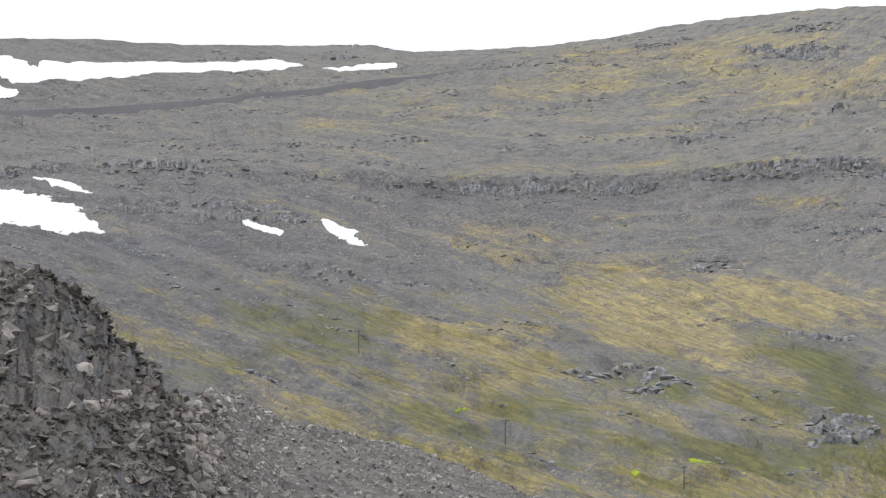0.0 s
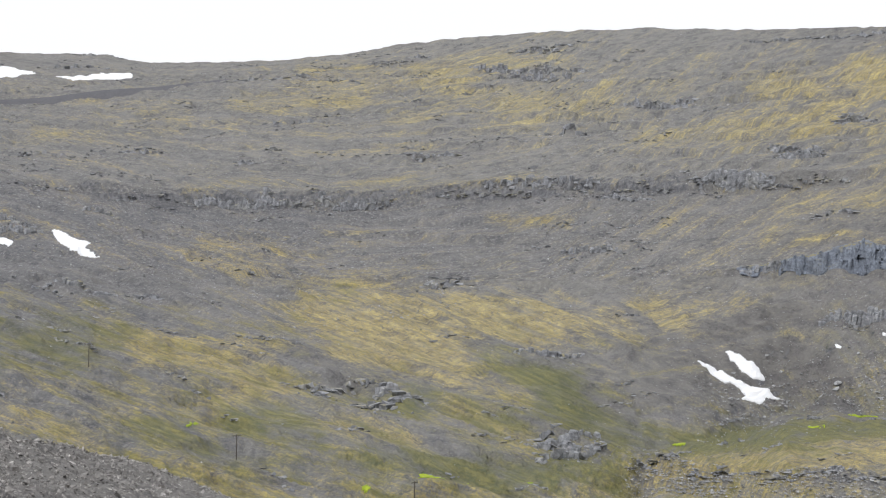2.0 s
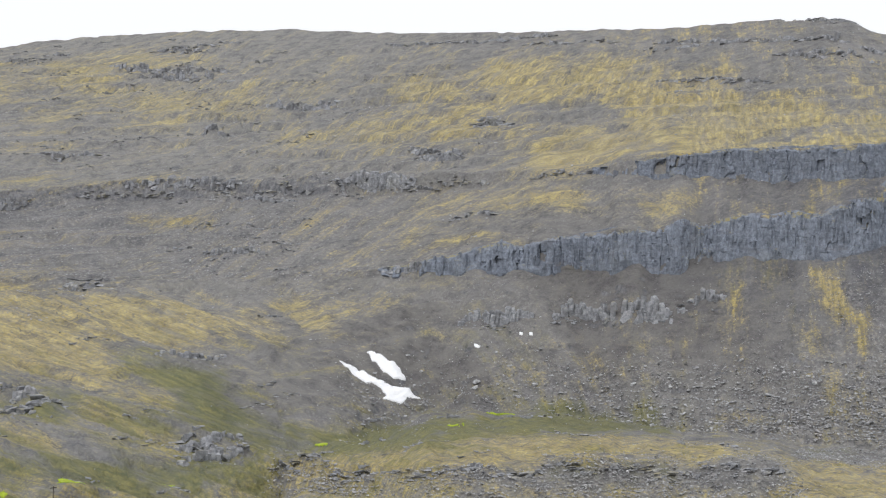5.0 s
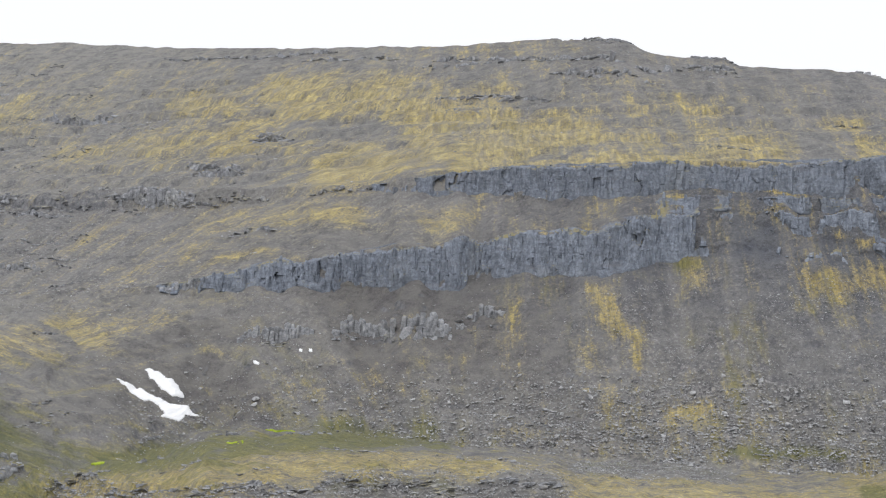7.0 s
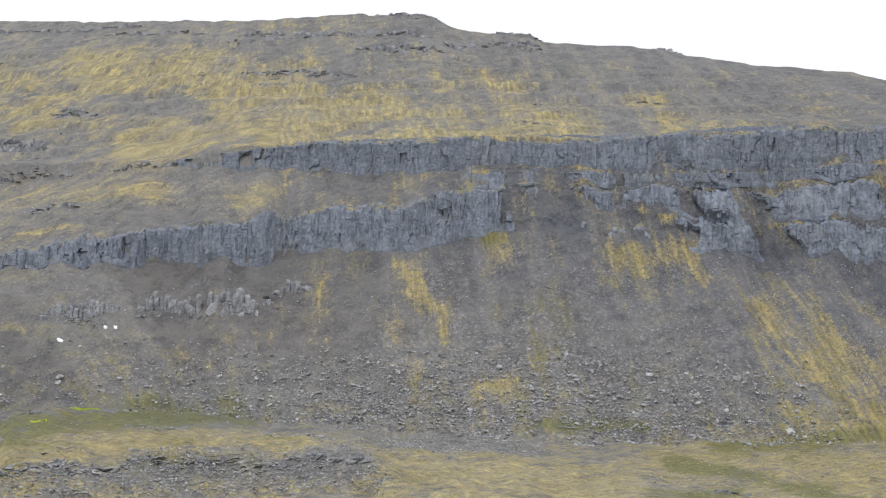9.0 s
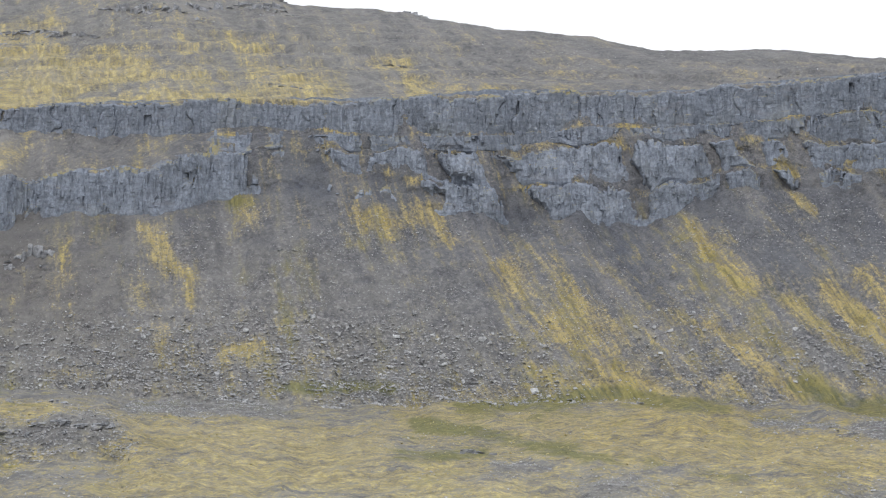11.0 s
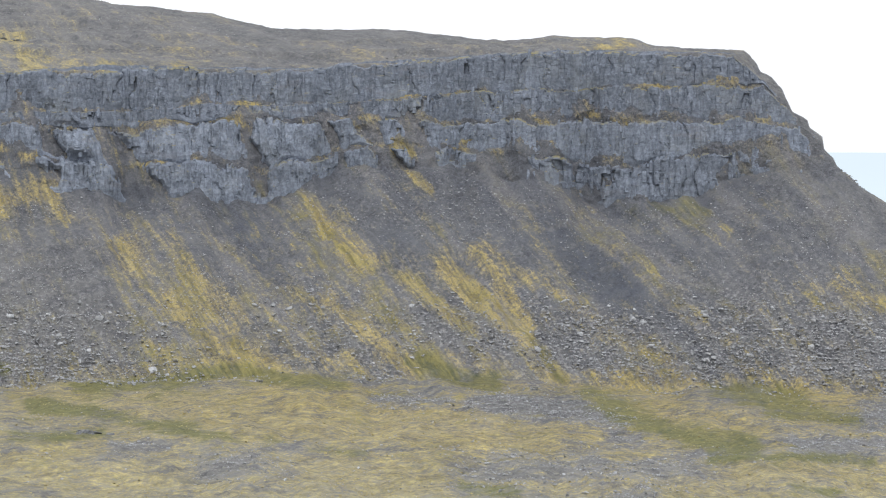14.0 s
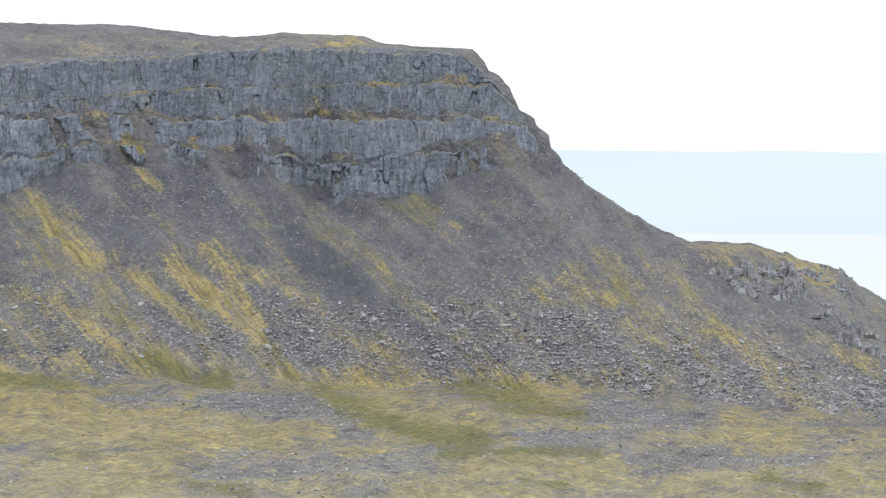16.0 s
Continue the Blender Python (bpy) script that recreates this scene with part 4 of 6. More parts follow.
brown = np.clip((2.6 - ST[:, None]) / 0.5, 0, 1) * np.clip(0.35 + (ST[:, None] - 0.8) * 3, 0.35, 1) * np.interp(BEARING, [-7.6, -6.5, 3], [1, 0.8, 0.6])
for f in (moss, green):
    np.clip(f, 0, 1.0, out=f)
step = np.sqrt(np.diff(fall_r, axis=0) ** 2 + np.diff(fall_z, axis=0) ** 2)
along_slope = np.vstack([np.zeros(NC), np.cumsum(step, axis=0)])
along_slope -= along_slope[np.argmin(np.abs(ST - 7))]
lean = np.interp(BEARING, [-13, 0, 10, 17, 24, 30, 38, 48, 66], [.8, .95, .9, .5, 0, .1, .4, .55, .55])
slope_u = np.radians(BB) * 950 + lean * along_slope
# runnels and ribs, along the slope's fall except on the hillside, and loose stones underfoot
rs = np.random.RandomState(12)
coarse = np.clip(fractal(PTS.reshape(-1, 3), 34, 4, 0.6, 63).reshape(NR, NC) * 2.2 + 0.5, 0.1, 1)
# on the hillside they run at 20 degrees in the camera's view
turned = radians(20)
hillside = (ST[:, None] < 8.0) & (ST[:, None] > 3) & (BB + 2.2 * fractal(PTS.reshape(-1, 3), 60, 4, 0.6, 97).reshape(NR, NC) < 12.5)
view_across, view_along = ANGLE * math.cos(turned) + BB * math.sin(turned), BB * math.cos(turned) - ANGLE * math.sin(turned)
slope_u = np.where(hillside, 45 * view_across, slope_u)
along_slope = np.where(hillside, 27 * view_along, along_slope)
ribs = fractal(np.stack([slope_u.ravel() / 13, along_slope.ravel() / 90, 0 * slope_u.ravel()], 1), 1.0, 4, 0.55, 71).reshape(NR, NC)
lobes = fractal(np.stack([slope_u.ravel() / 42, along_slope.ravel() / 260, 0 * slope_u.ravel()], 1), 1.0, 3, 0.5, 73).reshape(NR, NC)
Z = Z + by_station([0, 0, 0, 0, .6, 1, 1, 1, .3, 0, 0, 0, 0, 0, 0, 0, 0]) * np.interp(BB, [-8, 0, 11, 14], [0.3, 1, 1, 0]) * (5.0 * lobes + 1.8 * ribs)
on_slope = by_station([0, 0, 0, 0, .5, .5, .5, .6, 1, .5, .5, .6, .4, .3, 0, 0, 0])
loose = by_station([0, .1, .15, .3, 1, 1, 1, 1, 1, 1, 1, 1, 1, 1, .35, 1, 1])
Z = Z + on_slope * 3.4 * ribs * np.interp(BEARING, [8, 16], [1.7, 1.0]) + loose * (rs.rand(NR, NC) - 0.5) * (0.1 + 1.1 * rubble ** 2 * coarse)
PTS = np.stack([R * SB, R * CB, Z + H], -1)


def mesh_from(name, verts, faces, mat, smooth=False, parent=None):
    me = bpy.data.meshes.new(name)
    faces = np.asarray(faces, np.int32)
    k = faces.shape[1]
    me.vertices.add(len(verts))
    me.vertices.foreach_set("co", np.asarray(verts, np.float32).ravel())
    me.loops.add(faces.size)
    me.loops.foreach_set("vertex_index", faces.ravel())
    me.polygons.add(len(faces))
    me.polygons.foreach_set("loop_start", np.arange(0, faces.size, k, dtype=np.int32))
    me.polygons.foreach_set("use_smooth", np.full(len(faces), smooth))
    me.materials.append(mat)
    me.update(calc_edges=True)
    me.validate()
    ob = new(name, me)
    ob.parent = parent
    return ob


def sheet_faces(rows, cols, wrap=False):
    i = np.arange(rows - 1)[:, None] * cols
    j = np.arange(cols if wrap else cols - 1)[None, :]
    k = (j + 1) % cols
    return np.stack([i + j, i + k, i + cols + k, i + cols + j], -1).reshape(-1, 4)


ground = mesh_from("ground", PTS.reshape(-1, 3), sheet_faces(NR, NC, True), GROUND, True)
for name, values in (("moss", moss), ("green", green), ("rubble", rubble), ("dark", dark), ("tan", tan), ("brown", brown), ("scree", scree)):
    ground.data.attributes.new(name, "FLOAT", "POINT").data.foreach_set("value", values.astype(np.float32).ravel())
near_by = np.clip(4 - ST[:, None], 0, 1)
slope_u = slope_u * (1 - near_by) + PTS[..., 0] * near_by
along_slope = along_slope * (1 - near_by) + PTS[..., 1] * near_by
run_uv = np.where((ST[:, None] < 7) & (ST[:, None] > 3), along_slope * np.interp(BEARING, [10, 20], [1.0, 4.0]), along_slope)
level = (ST[:, None] < 6.95) & (ST[:, None] > 3) & ~hillside & (BB > 10)
slope_u, run_uv = np.where(level, along_slope * 1.2, slope_u), np.where(level, np.radians(BB) * 4200, run_uv)
uv = np.stack([slope_u, run_uv, 0 * along_slope], -1).astype(np.float32)
ground.data.attributes.new("slope_uv", "FLOAT_VECTOR", "POINT").data.foreach_set("vector", uv.ravel())
tagged(ground, "grey basalt fell with scree, yellow moss and a grassy valley floor", "ground", kind="structure")


def column_at(b):
    return int(np.clip(round((b + 13.5) / 81.0 * (NV - 1)), 0, NV - 1))


def row_at(s):
    return int(np.argmin(np.abs(ST - s)))


def place(b, s):
    """The place on the ground at a bearing and a station."""
    i = np.clip(np.interp(s, ST, np.arange(NR)), 0, NR - 1.001)
    k = int(i)
    c = column_at(b)
    return Vector(PTS[k, c] * (1 - (i - k)) + PTS[k + 1, c] * (i - k))


# ---------------------------------------------------------------- cliffs of standing columns


def column_mesh(seed):
    """One basalt column, a metre wide and a metre high, jointed across and broken at the top."""
    rs = np.random.RandomState(seed)
    n = rs.randint(5, 7)
    turn = np.sort((np.arange(n) + rs.rand(n) * 0.7) / n * 2 * math.pi)
    verts, faces = [], []
    cut = rs.uniform(0.25, 0.75)
    levels = [0.0, cut * 0.6, cut, cut + 0.04, 0.88, 1.0]
    for h in levels:
        ox, oy = rs.normal(0, 0.09, 2)
        w = 1.15 - 0.2 * h if h < 1 else 0.7
        tilt = rs.normal(0, 0.06, 2) if h > 0.5 else (0, 0)
        for a in turn:
            r = 0.5 * w * (1 + rs.normal(0, 0.13))
            x, y = r * math.cos(a), r * math.sin(a)
            verts.append((x + ox, y + oy, h + tilt[0] * x + tilt[1] * y))
    for k in range(len(levels) - 1):
        for j in range(n):
            faces.append((k * n + j, k * n + (j + 1) % n, (k + 1) * n + (j + 1) % n, (k + 1) * n + j))
    verts.append((0, 0, 1.01))
    for j in range(n):
        faces.append(((len(levels) - 1) * n + j, (len(levels) - 1) * n + (j + 1) % n, len(verts) - 1))
    return verts, faces


COLUMNS = [column_mesh(s) for s in range(24)]
COLUMN_DATA, LEDGE_COLUMN_DATA = [], []
for v, f in COLUMNS:
    me = bpy.data.meshes.new("column")
    me.from_pydata(v, [], f)
    me.materials.append(CLIFF)
    COLUMN_DATA.append(me)
    me = me.copy()
    me.materials[0] = OUTCROP
    LEDGE_COLUMN_DATA.append(me)

# Gullies that part the cliff and ribs that stand out of it: width in degrees, (metres proud,) and a line of (bearing, angle up).
GULLIES = [
    (0.28, [(31.60, 2.46), (31.90, 0.85)]), (0.16, [(34.42, 2.65), (34.88, 2.19), (35.19, 1.65), (35.73, 1.20)]),
    (0.55, [(37.20, 1.13), (37.83, 0.28), (38.45, -0.81)]), (0.25, [(40.62, 2.35), (40.97, 1.08), (41.18, 0.30)]),
    (0.14, [(42.8, 2.3), (43.52, 0.40)]), (0.3, [(43.66, 2.35), (44.69, 1.11), (45.48, 0.02)]),
    (0.25, [(45.2, 2.2), (45.78, 0.49)]), (0.16, [(31.53, 1.08), (33.04, 1.01), (34.81, 1.14)]),
    (0.12, [(33.42, 2.33), (33.50, 1.48)]),
    (0.15, [(30.50, 2.24), (30.66, 1.31)]),
    (0.22, [(31.75, 1.94), (31.99, 1.16)]),
]
RIBS = [
    (0.34, 3.5, [(35.10, 3.28), (35.65, 2.28), (36.15, 1.39)]), (0.36, 4.0, [(36.19, 1.39), (36.74, 0.74), (37.36, -0.07)]),
    (0.3, 2.5, [(39.92, 2.55), (40.48, 0.06)]), (0.45, 2.0, [(38.44, 1.22), (39.23, 0.21)]),
    (0.4, 2.5, [(41.17, 1.86), (42.11, 0.93)]), (0.22, 2.5, [(43.43, 2.27), (44.22, 0.87)]),
    (0.2, 2.5, [(44.68, 1.54), (45.16, 1.02)]), (0.18, 2.0, [(42.50, 1.87), (42.97, 1.10)]),
    (0.4, 2.0, [(33.84, 2.43), (34.78, 1.66)]), (0.3, 2.0, [(28.08, 2.22), (28.24, 1.67)]),
]


def cliff(name, label, low, high, start, end, cover, seed, lean=0.5, top_at=0.86, width=2.3, pieces=200):
    """A tier of jointed basalt between two lines of the land, sinking into the slope in its gullies."""
    top = new(name)
    tagged(top, label, "cliff", kind="structure")
    bs = np.arange(start, end, 0.031)
    z0, z1 = np.interp(bs, BEARING[:NV], height[low, :NV]), np.interp(bs, BEARING[:NV], height[high, :NV])
    r0, r1 = np.interp(bs, BEARING[:NV], dist[low, :NV]), np.interp(bs, BEARING[:NV], dist[high, :NV])
    rows = int(np.clip((z1 - z0).max() * 1.5 / 0.6, 20, 96))
    f = np.linspace(-0.4, 1.1, rows)[:, None] + 0 * bs[None, :]
    b = bs[None, :] + 0 * f
    z = z0 + (z1 - z0) * f
    e = np.degrees(np.arctan2(z, r0 + 0 * z))
    u = b * 18.3
    flat = lambda x, y, w=0.0: np.stack([x.ravel(), y.ravel(), 0 * x.ravel() + w], 1)
    slant = u + lean * z * np.interp(b, [28, 34, 47, 51], [0, 1, 1, 0.2])
    # standing rock against gully
    hold = (cover(b) - (fractal(flat(slant / 15, z / 20, seed), 1.0, 3, 0.55, 60).reshape(z.shape) * 0.75 + 0.5)) * 2.2
    hold = np.clip(hold, -1, 0.6)
    proud = 0 * z
    wander = 0.09 * fractal(flat(u, z), 6.0, 3, 0.6, 65).reshape(z.shape)
    for w, out, path in RIBS:
        k = np.exp(-(away(b + wander, e + wander, path) / w) ** 2)
        hold += 1.6 * k
        proud += out * k
    for w, path in GULLIES:
        hold -= (0.7 if low == 11 else 1.9) * np.exp(-(away(b + 1.6 * wander, e + wander, path) / (w * 1.05)) ** 2)
    hold -= 1.5 * np.clip((start + 0.5 - b) / 0.5, 0, 1) + 1.5 * np.clip((b - end + 0.4) / 0.4, 0, 1)
    hold = np.clip(hold + 0.3, -1, 1)
    # joints: large blocks, columns in them, cross joints
    rs = np.random.RandomState(seed)
    big, big_f = joints(slant * 0.3 + u * 0.7, z, width * 4.2, seed + 40)
    col, col_f = joints(u, z, width, seed + 41)
    fine, fine_f = joints(u, z, width * 0.45, seed + 43)
    value = lambda i, k: perlin(flat(i * 7.31, 0 * u + k * 3.7, k), 24).reshape(u.shape)
    course = np.floor(z / 5.5 + 2.2 * value(big, 1) + 1.2 * value(col, 4))
    chip = np.floor(z / 1.9 + 3.1 * value(col, 2))
    hold = np.clip((hold + 0.3 * value(big + 7 * course, 20) + 0.4 * value(col, 21) + 0.25 * value(col + 13 * course, 22)) * 1.9, -1, 1)
    relief_out = 1.5 * value(big, 5) + 0.7 * value(col, 6) + 0.45 * value(col + 13 * course, 7) + 0.22 * value(col + 29 * chip, 8) + 0.16 * value(fine + 17 * chip, 9)
    relief_out -= 0.32 * np.exp(-(np.minimum(col_f, 1 - col_f) / 0.1) ** 2) + 0.45 * np.exp(-(np.minimum(big_f, 1 - big_f) / 0.05) ** 2)
    relief_out += 2.6 * fractal(flat(slant / 22, z / 45, seed * 0.1), 1.0, 3, 0.5, 67).reshape(z.shape) + 0.4 * fractal(np.stack([u.ravel(), z.ravel(), 0 * u.ravel()], 1), 3.0, 3, 0.6, 68).reshape(z.shape)
    # top edge, broken column by column
    brow = top_at + 0.16 * fractal(flat(u / 30, 0 * u, seed + 0.3), 1.0, 2, 0.5, 69).reshape(z.shape) + 0.07 * value(big, 11) + 0.07 * value(col, 12) + 0.03 * value(fine, 13)
    over = np.clip((f - brow) / 0.09, 0, 4)
    # how far the rock stands before the slope: upright to its brow, then back into it; none in the gullies
    stand = (0.6 + np.minimum((r1 - r0) * 0.8, 5.5) * np.clip(f, 0, 1)) * np.clip(hold, 0, 1) - 4.5 * np.clip(-hold, 0, 1)
    stand = stand + (relief_out + proud) * np.clip(hold + 0.3, 0.15, 1) * np.clip(0.45 + 2.2 * f, 0.45, 1) - 2.5 * np.clip((-f - 0.12) / 0.25, 0, 1)
    back = np.clip(over, 0, 1) ** 1.5
    stand = stand * (1 - back) - 3.5 * back
    r = r0 + (r1 - r0) * np.clip(f, 0, 1.1) - stand
    sb, cb = np.sin(np.radians(b)), np.cos(np.radians(b))
    verts = np.stack([r * sb, r * cb, z + H], -1)
    faces = sheet_faces(rows, len(bs))
    sunk = (hold < -0.85).ravel()
    faces = faces[~sunk[faces].all(1)]
    tagged(mesh_from("rock_face", verts.reshape(-1, 3), faces, CLIFF, False, top), "weathered blue-grey jointed rock face", kind="stuff")
    # loose columns and blocks that stand out of the face
    free = np.argwhere((hold > 0.55) & (f > -0.02) & (f < brow - 0.12) & (z1 - z0 > 4))
    for i, j in free[rs.choice(len(free), pieces)]:
        w = width * rs.uniform(0.5, 0.95)
        ob = new("column", COLUMN_DATA[rs.randint(len(COLUMN_DATA))])
        ob.parent = top
        tall = min(rs.uniform(2.5, 8.0), (z1 - z0)[j] * 0.6)
        q = verts[i, j] * (1 + (w * 0.28) / r[i, j])
        q[2] = verts[i, j, 2] - tall * 0.35
        ob.matrix_basis = Matrix.LocRotScale(Vector(q), Euler((rs.normal(0, 0.05), rs.normal(0, 0.05), rs.uniform(0, 6.28))), (w, w, tall))


def steady(bearings, shares):
    return lambda b: np.interp(b, bearings, shares)


cliff("cliff_upper", "upper cliff of grey basalt columns over a mossy ledge", 11, 12, 20.8, 55.4, steady([20.8, 23, 25, 55], [.35, .65, 1.1, 1.2]), 1, 0.2, 0.9)
cliff("cliff_lower", "lower cliff of tall grey basalt columns above scree", 8, 10, 15.0, 31.8, steady([15, 17, 19, 21, 29, 31.8], [.1, .42, .7, 1.1, 1.05, .5]), 2, 0.0, 0.92, 2.1, 280)
cliff("cliff_middle", "middle tier of broken basalt cliff with moss ledges", 9, 10, 31.0, 56.3, steady([31, 34, 38, 46, 48, 56], [.5, .65, .75, .75, 1.1, 1.1]), 3, 0.5, 0.76)
cliff("cliff_second", "second tier of blue-grey basalt cliff below a mossy ledge", 10, 11, 28.7, 55.9, steady([28.7, 30, 36, 46, 50], [.55, .8, .85, .85, 1.1]), 9, 0.5, 0.78)
cliff("cliff_foot", "lowest tier of basalt cliff breaking into scree", 8, 9, 31.5, 56.4, steady([31.5, 33, 35, 37.4, 38, 41, 42, 44, 45.6, 48.2, 49, 53, 56], [.2, .35, .6, .65, .65, .9, .6, .65, .25, .3, .75, .7, .45]), 4, 0.5, 0.74)


# ---------------------------------------------------------------- snow and wet moss
bare = np.ones((NR, NC), bool)


def drape(name, outline, label, category, group, mat, seed, thick=0.6):
    """A sheet with a thickness that lies on the ground; outline as (bearing, station) pairs."""
    poly = np.array(outline, float).reshape(-1, 2)
    cs = np.arange(column_at(poly[:, 0].min() - 0.15), column_at(poly[:, 0].max() + 0.15), 1 / 3)
    rows = np.arange(np.searchsorted(ST, poly[:, 1].min() - 0.05), np.searchsorted(ST, poly[:, 1].max() + 0.08), 1 / 4)
    ci, ri = np.floor(cs).astype(int), np.floor(rows).astype(int)
    cf, rf = (cs - ci)[None, :, None], (rows - ri)[:, None, None]
    g = (PTS[ri][:, ci] * (1 - cf) + PTS[ri][:, ci + 1] * cf) * (1 - rf) + (PTS[ri + 1][:, ci] * (1 - cf) + PTS[ri + 1][:, ci + 1] * cf) * rf
    nr, nc = g.shape[:2]
    flat = g.reshape(-1, 3)
    x = np.interp(cs, np.arange(NC), BEARING)[None, :] + 0.035 * fractal(flat, 7, 3, 0.6, seed).reshape(nr, nc)
    y = np.interp(rows, np.arange(NR), ST)[:, None] + 0.06 * (poly[:, 1].max() - poly[:, 1].min()) * fractal(flat, 9, 3, 0.6, seed + 9).reshape(nr, nc)
    c0, c1 = column_at(poly[:, 0].min()), column_at(poly[:, 0].max()) + 2
    kept = np.zeros((NR, c1 - c0), bool)
    for (xa, ya), (xb, yb) in zip(poly, np.roll(poly, -1, 0)):
        kept ^= ((ya > ST[:, None]) != (yb > ST[:, None])) & (BB[:, c0:c1] < (xb - xa) * (ST[:, None] - ya) / (yb - ya + 1e-9) + xa)
    bare[:, c0:c1] &= ~kept
    inside = np.zeros((nr, nc), bool)
    for (xa, ya), (xb, yb) in zip(poly, np.roll(poly, -1, 0)):
        inside ^= ((ya > y) != (yb > y)) & (x < (xb - xa) * (y - ya) / (yb - ya + 1e-9) + xa)
    cell = inside[:-1, :-1] & inside[1:, :-1] & inside[:-1, 1:] & inside[1:, 1:]
    # the largest connected piece only
    best, left = set(), set(map(tuple, np.argwhere(cell)))
    while left:
        found, edge_of = set(), [left.pop()]
        while edge_of:
            y0, x0 = edge_of.pop()
            found.add((y0, x0))
            for c in ((y0 + 1, x0), (y0 - 1, x0), (y0, x0 + 1), (y0, x0 - 1)):
                if c in left:
                    left.discard(c)
                    edge_of.append(c)
        best = max(best, found, key=len)
    cell[:] = False
    for c in best:
        cell[c] = True
    idx = np.arange(nr * nc).reshape(nr, nc)
    q = np.stack([idx[:-1, :-1], idx[:-1, 1:], idx[1:, 1:], idx[1:, :-1]], -1)
    faces = [q[cell]]
    pad = np.pad(cell, 1)
    for d, (a, e) in (((-1, 0), (0, 1)), ((1, 0), (2, 3)), ((0, 1), (1, 2)), ((0, -1), (3, 0))):
        side = q[cell & ~pad[1 + d[0]:nr + d[0], 1 + d[1]:nc + d[1]]]
        faces.append(np.stack([side[:, e], side[:, a], side[:, a] + nr * nc, side[:, e] + nr * nc], -1))
    faces = np.vstack(faces)
    if not len(faces):
        return
    used, inv = np.unique(faces, return_inverse=True)
    verts = np.vstack([flat + (0, 0, thick), flat - (0, 0, 0.5)])[used]
    ob = mesh_from(name, verts, inv.reshape(-1, 4), mat, True)
    tagged(ob, label, category, group)


drape("snow_patch", [-12.96, 13.739, -12.07, 13.747, -11.62, 13.714, -11.09, 13.624, -10.94, 13.686, -10.26, 13.635, -9.05, 13.645, -8.28, 13.679, -5.98, 13.664, -4.43, 13.678, -3.81, 13.553, -4.43, 13.483, -5.67, 13.455, -7.52, 13.517, -8.44, 13.447, -9.81, 13.380, -10.87, 13.390, -11.77, 13.372, -12.07, 13.456, -12.96, 13.459],
      "long snow bank under the ridge", "snow patch", "snow patches", SNOW, 40)
drape("snow_patch", [-3.40, 13.527, -2.87, 13.464, -2.25, 13.497, -1.31, 13.564, -1.25, 13.462, -2.09, 13.421, -2.87, 13.360],
      "thin snow strip under the ridge", "snow patch", "snow patches", SNOW, 41)
drape("snow_patch", [-12.96, 13.315, -12.07, 13.334, -11.53, 13.254, -12.07, 13.153, -12.96, 13.139],
      "snow patch above the road", "snow patch", "snow patches", SNOW, 42)
drape("snow_patch", [-12.97, 10.609, -12.07, 10.683, -10.95, 10.537, -10.49, 10.427, -9.81, 10.279, -9.25, 10.018, -10.27, 8.653, -11.02, 10.045, -12.07, 10.016, -12.97, 9.669],
      "broad white snow field in a hollow of the fell", "snow patch", "snow patches", SNOW, 43)
drape("snow_patch", [-11.35, 10.941, -10.57, 10.864, -9.45, 10.648, -10.27, 10.721],
      "thin snow strip along a ledge", "snow patch", "snow patches", SNOW, 44)
drape("snow_patch", [-5.55, 10.268, -5.05, 10.252, -4.35, 10.102, -4.51, 10.058, -5.36, 10.159],
      "narrow snow streak below a rock ledge", "snow patch", "snow patches", SNOW, 45)
drape("snow_patch", [-3.40, 10.335, -3.03, 10.301, -2.72, 10.249, -2.28, 10.199, -2.56, 10.166, -1.98, 10.097, -2.25, 10.076, -2.87, 10.102, -3.25, 10.228],
      "ragged snow streak running down the slope", "snow patch", "snow patches", SNOW, 46)
drape("snow_patch", [15.10, 7.486, 15.60, 7.434, 16.07, 7.362, 16.22, 7.274, 15.89, 7.276, 15.50, 7.343],
      "snow patch in the stream gully", "snow patch", "snow patches", SNOW, 47)
drape("snow_patch", [14.33, 7.418, 14.91, 7.386, 15.57, 7.283, 15.85, 7.251, 16.11, 7.238, 16.69, 7.101, 16.16, 7.150, 16.28, 7.119, 16.09, 7.098, 15.59, 7.159, 15.70, 7.183, 15.51, 7.240, 14.91, 7.335],
      "forked snow patch in the stream gully", "snow patch", "snow patches", SNOW, 48)
drape("snow_patch", [18.09, 7.403, 18.28, 7.388, 18.25, 7.375, 18.11, 7.387],
      "small remnant of snow in the scree", "snow patch", "snow patches", SNOW, 49)
drape("snow_patch", [19.33, 7.492, 19.46, 7.494, 19.44, 7.485, 19.33, 7.483],
      "small remnant of snow in the scree", "snow patch", "snow patches", SNOW, 50)
drape("snow_patch", [19.61, 7.506, 19.73, 7.506, 19.72, 7.495, 19.61, 7.497],
      "small remnant of snow in the scree", "snow patch", "snow patches", SNOW, 51)

drape("snow_patch", [-12.2, 1.664, -12.0, 1.672, -11.85, 1.668, -11.82, 1.663, -12.0, 1.659],
      "tiny remnant of snow between near rocks", "snow patch", "snow patches", SNOW, 60, 0.2)
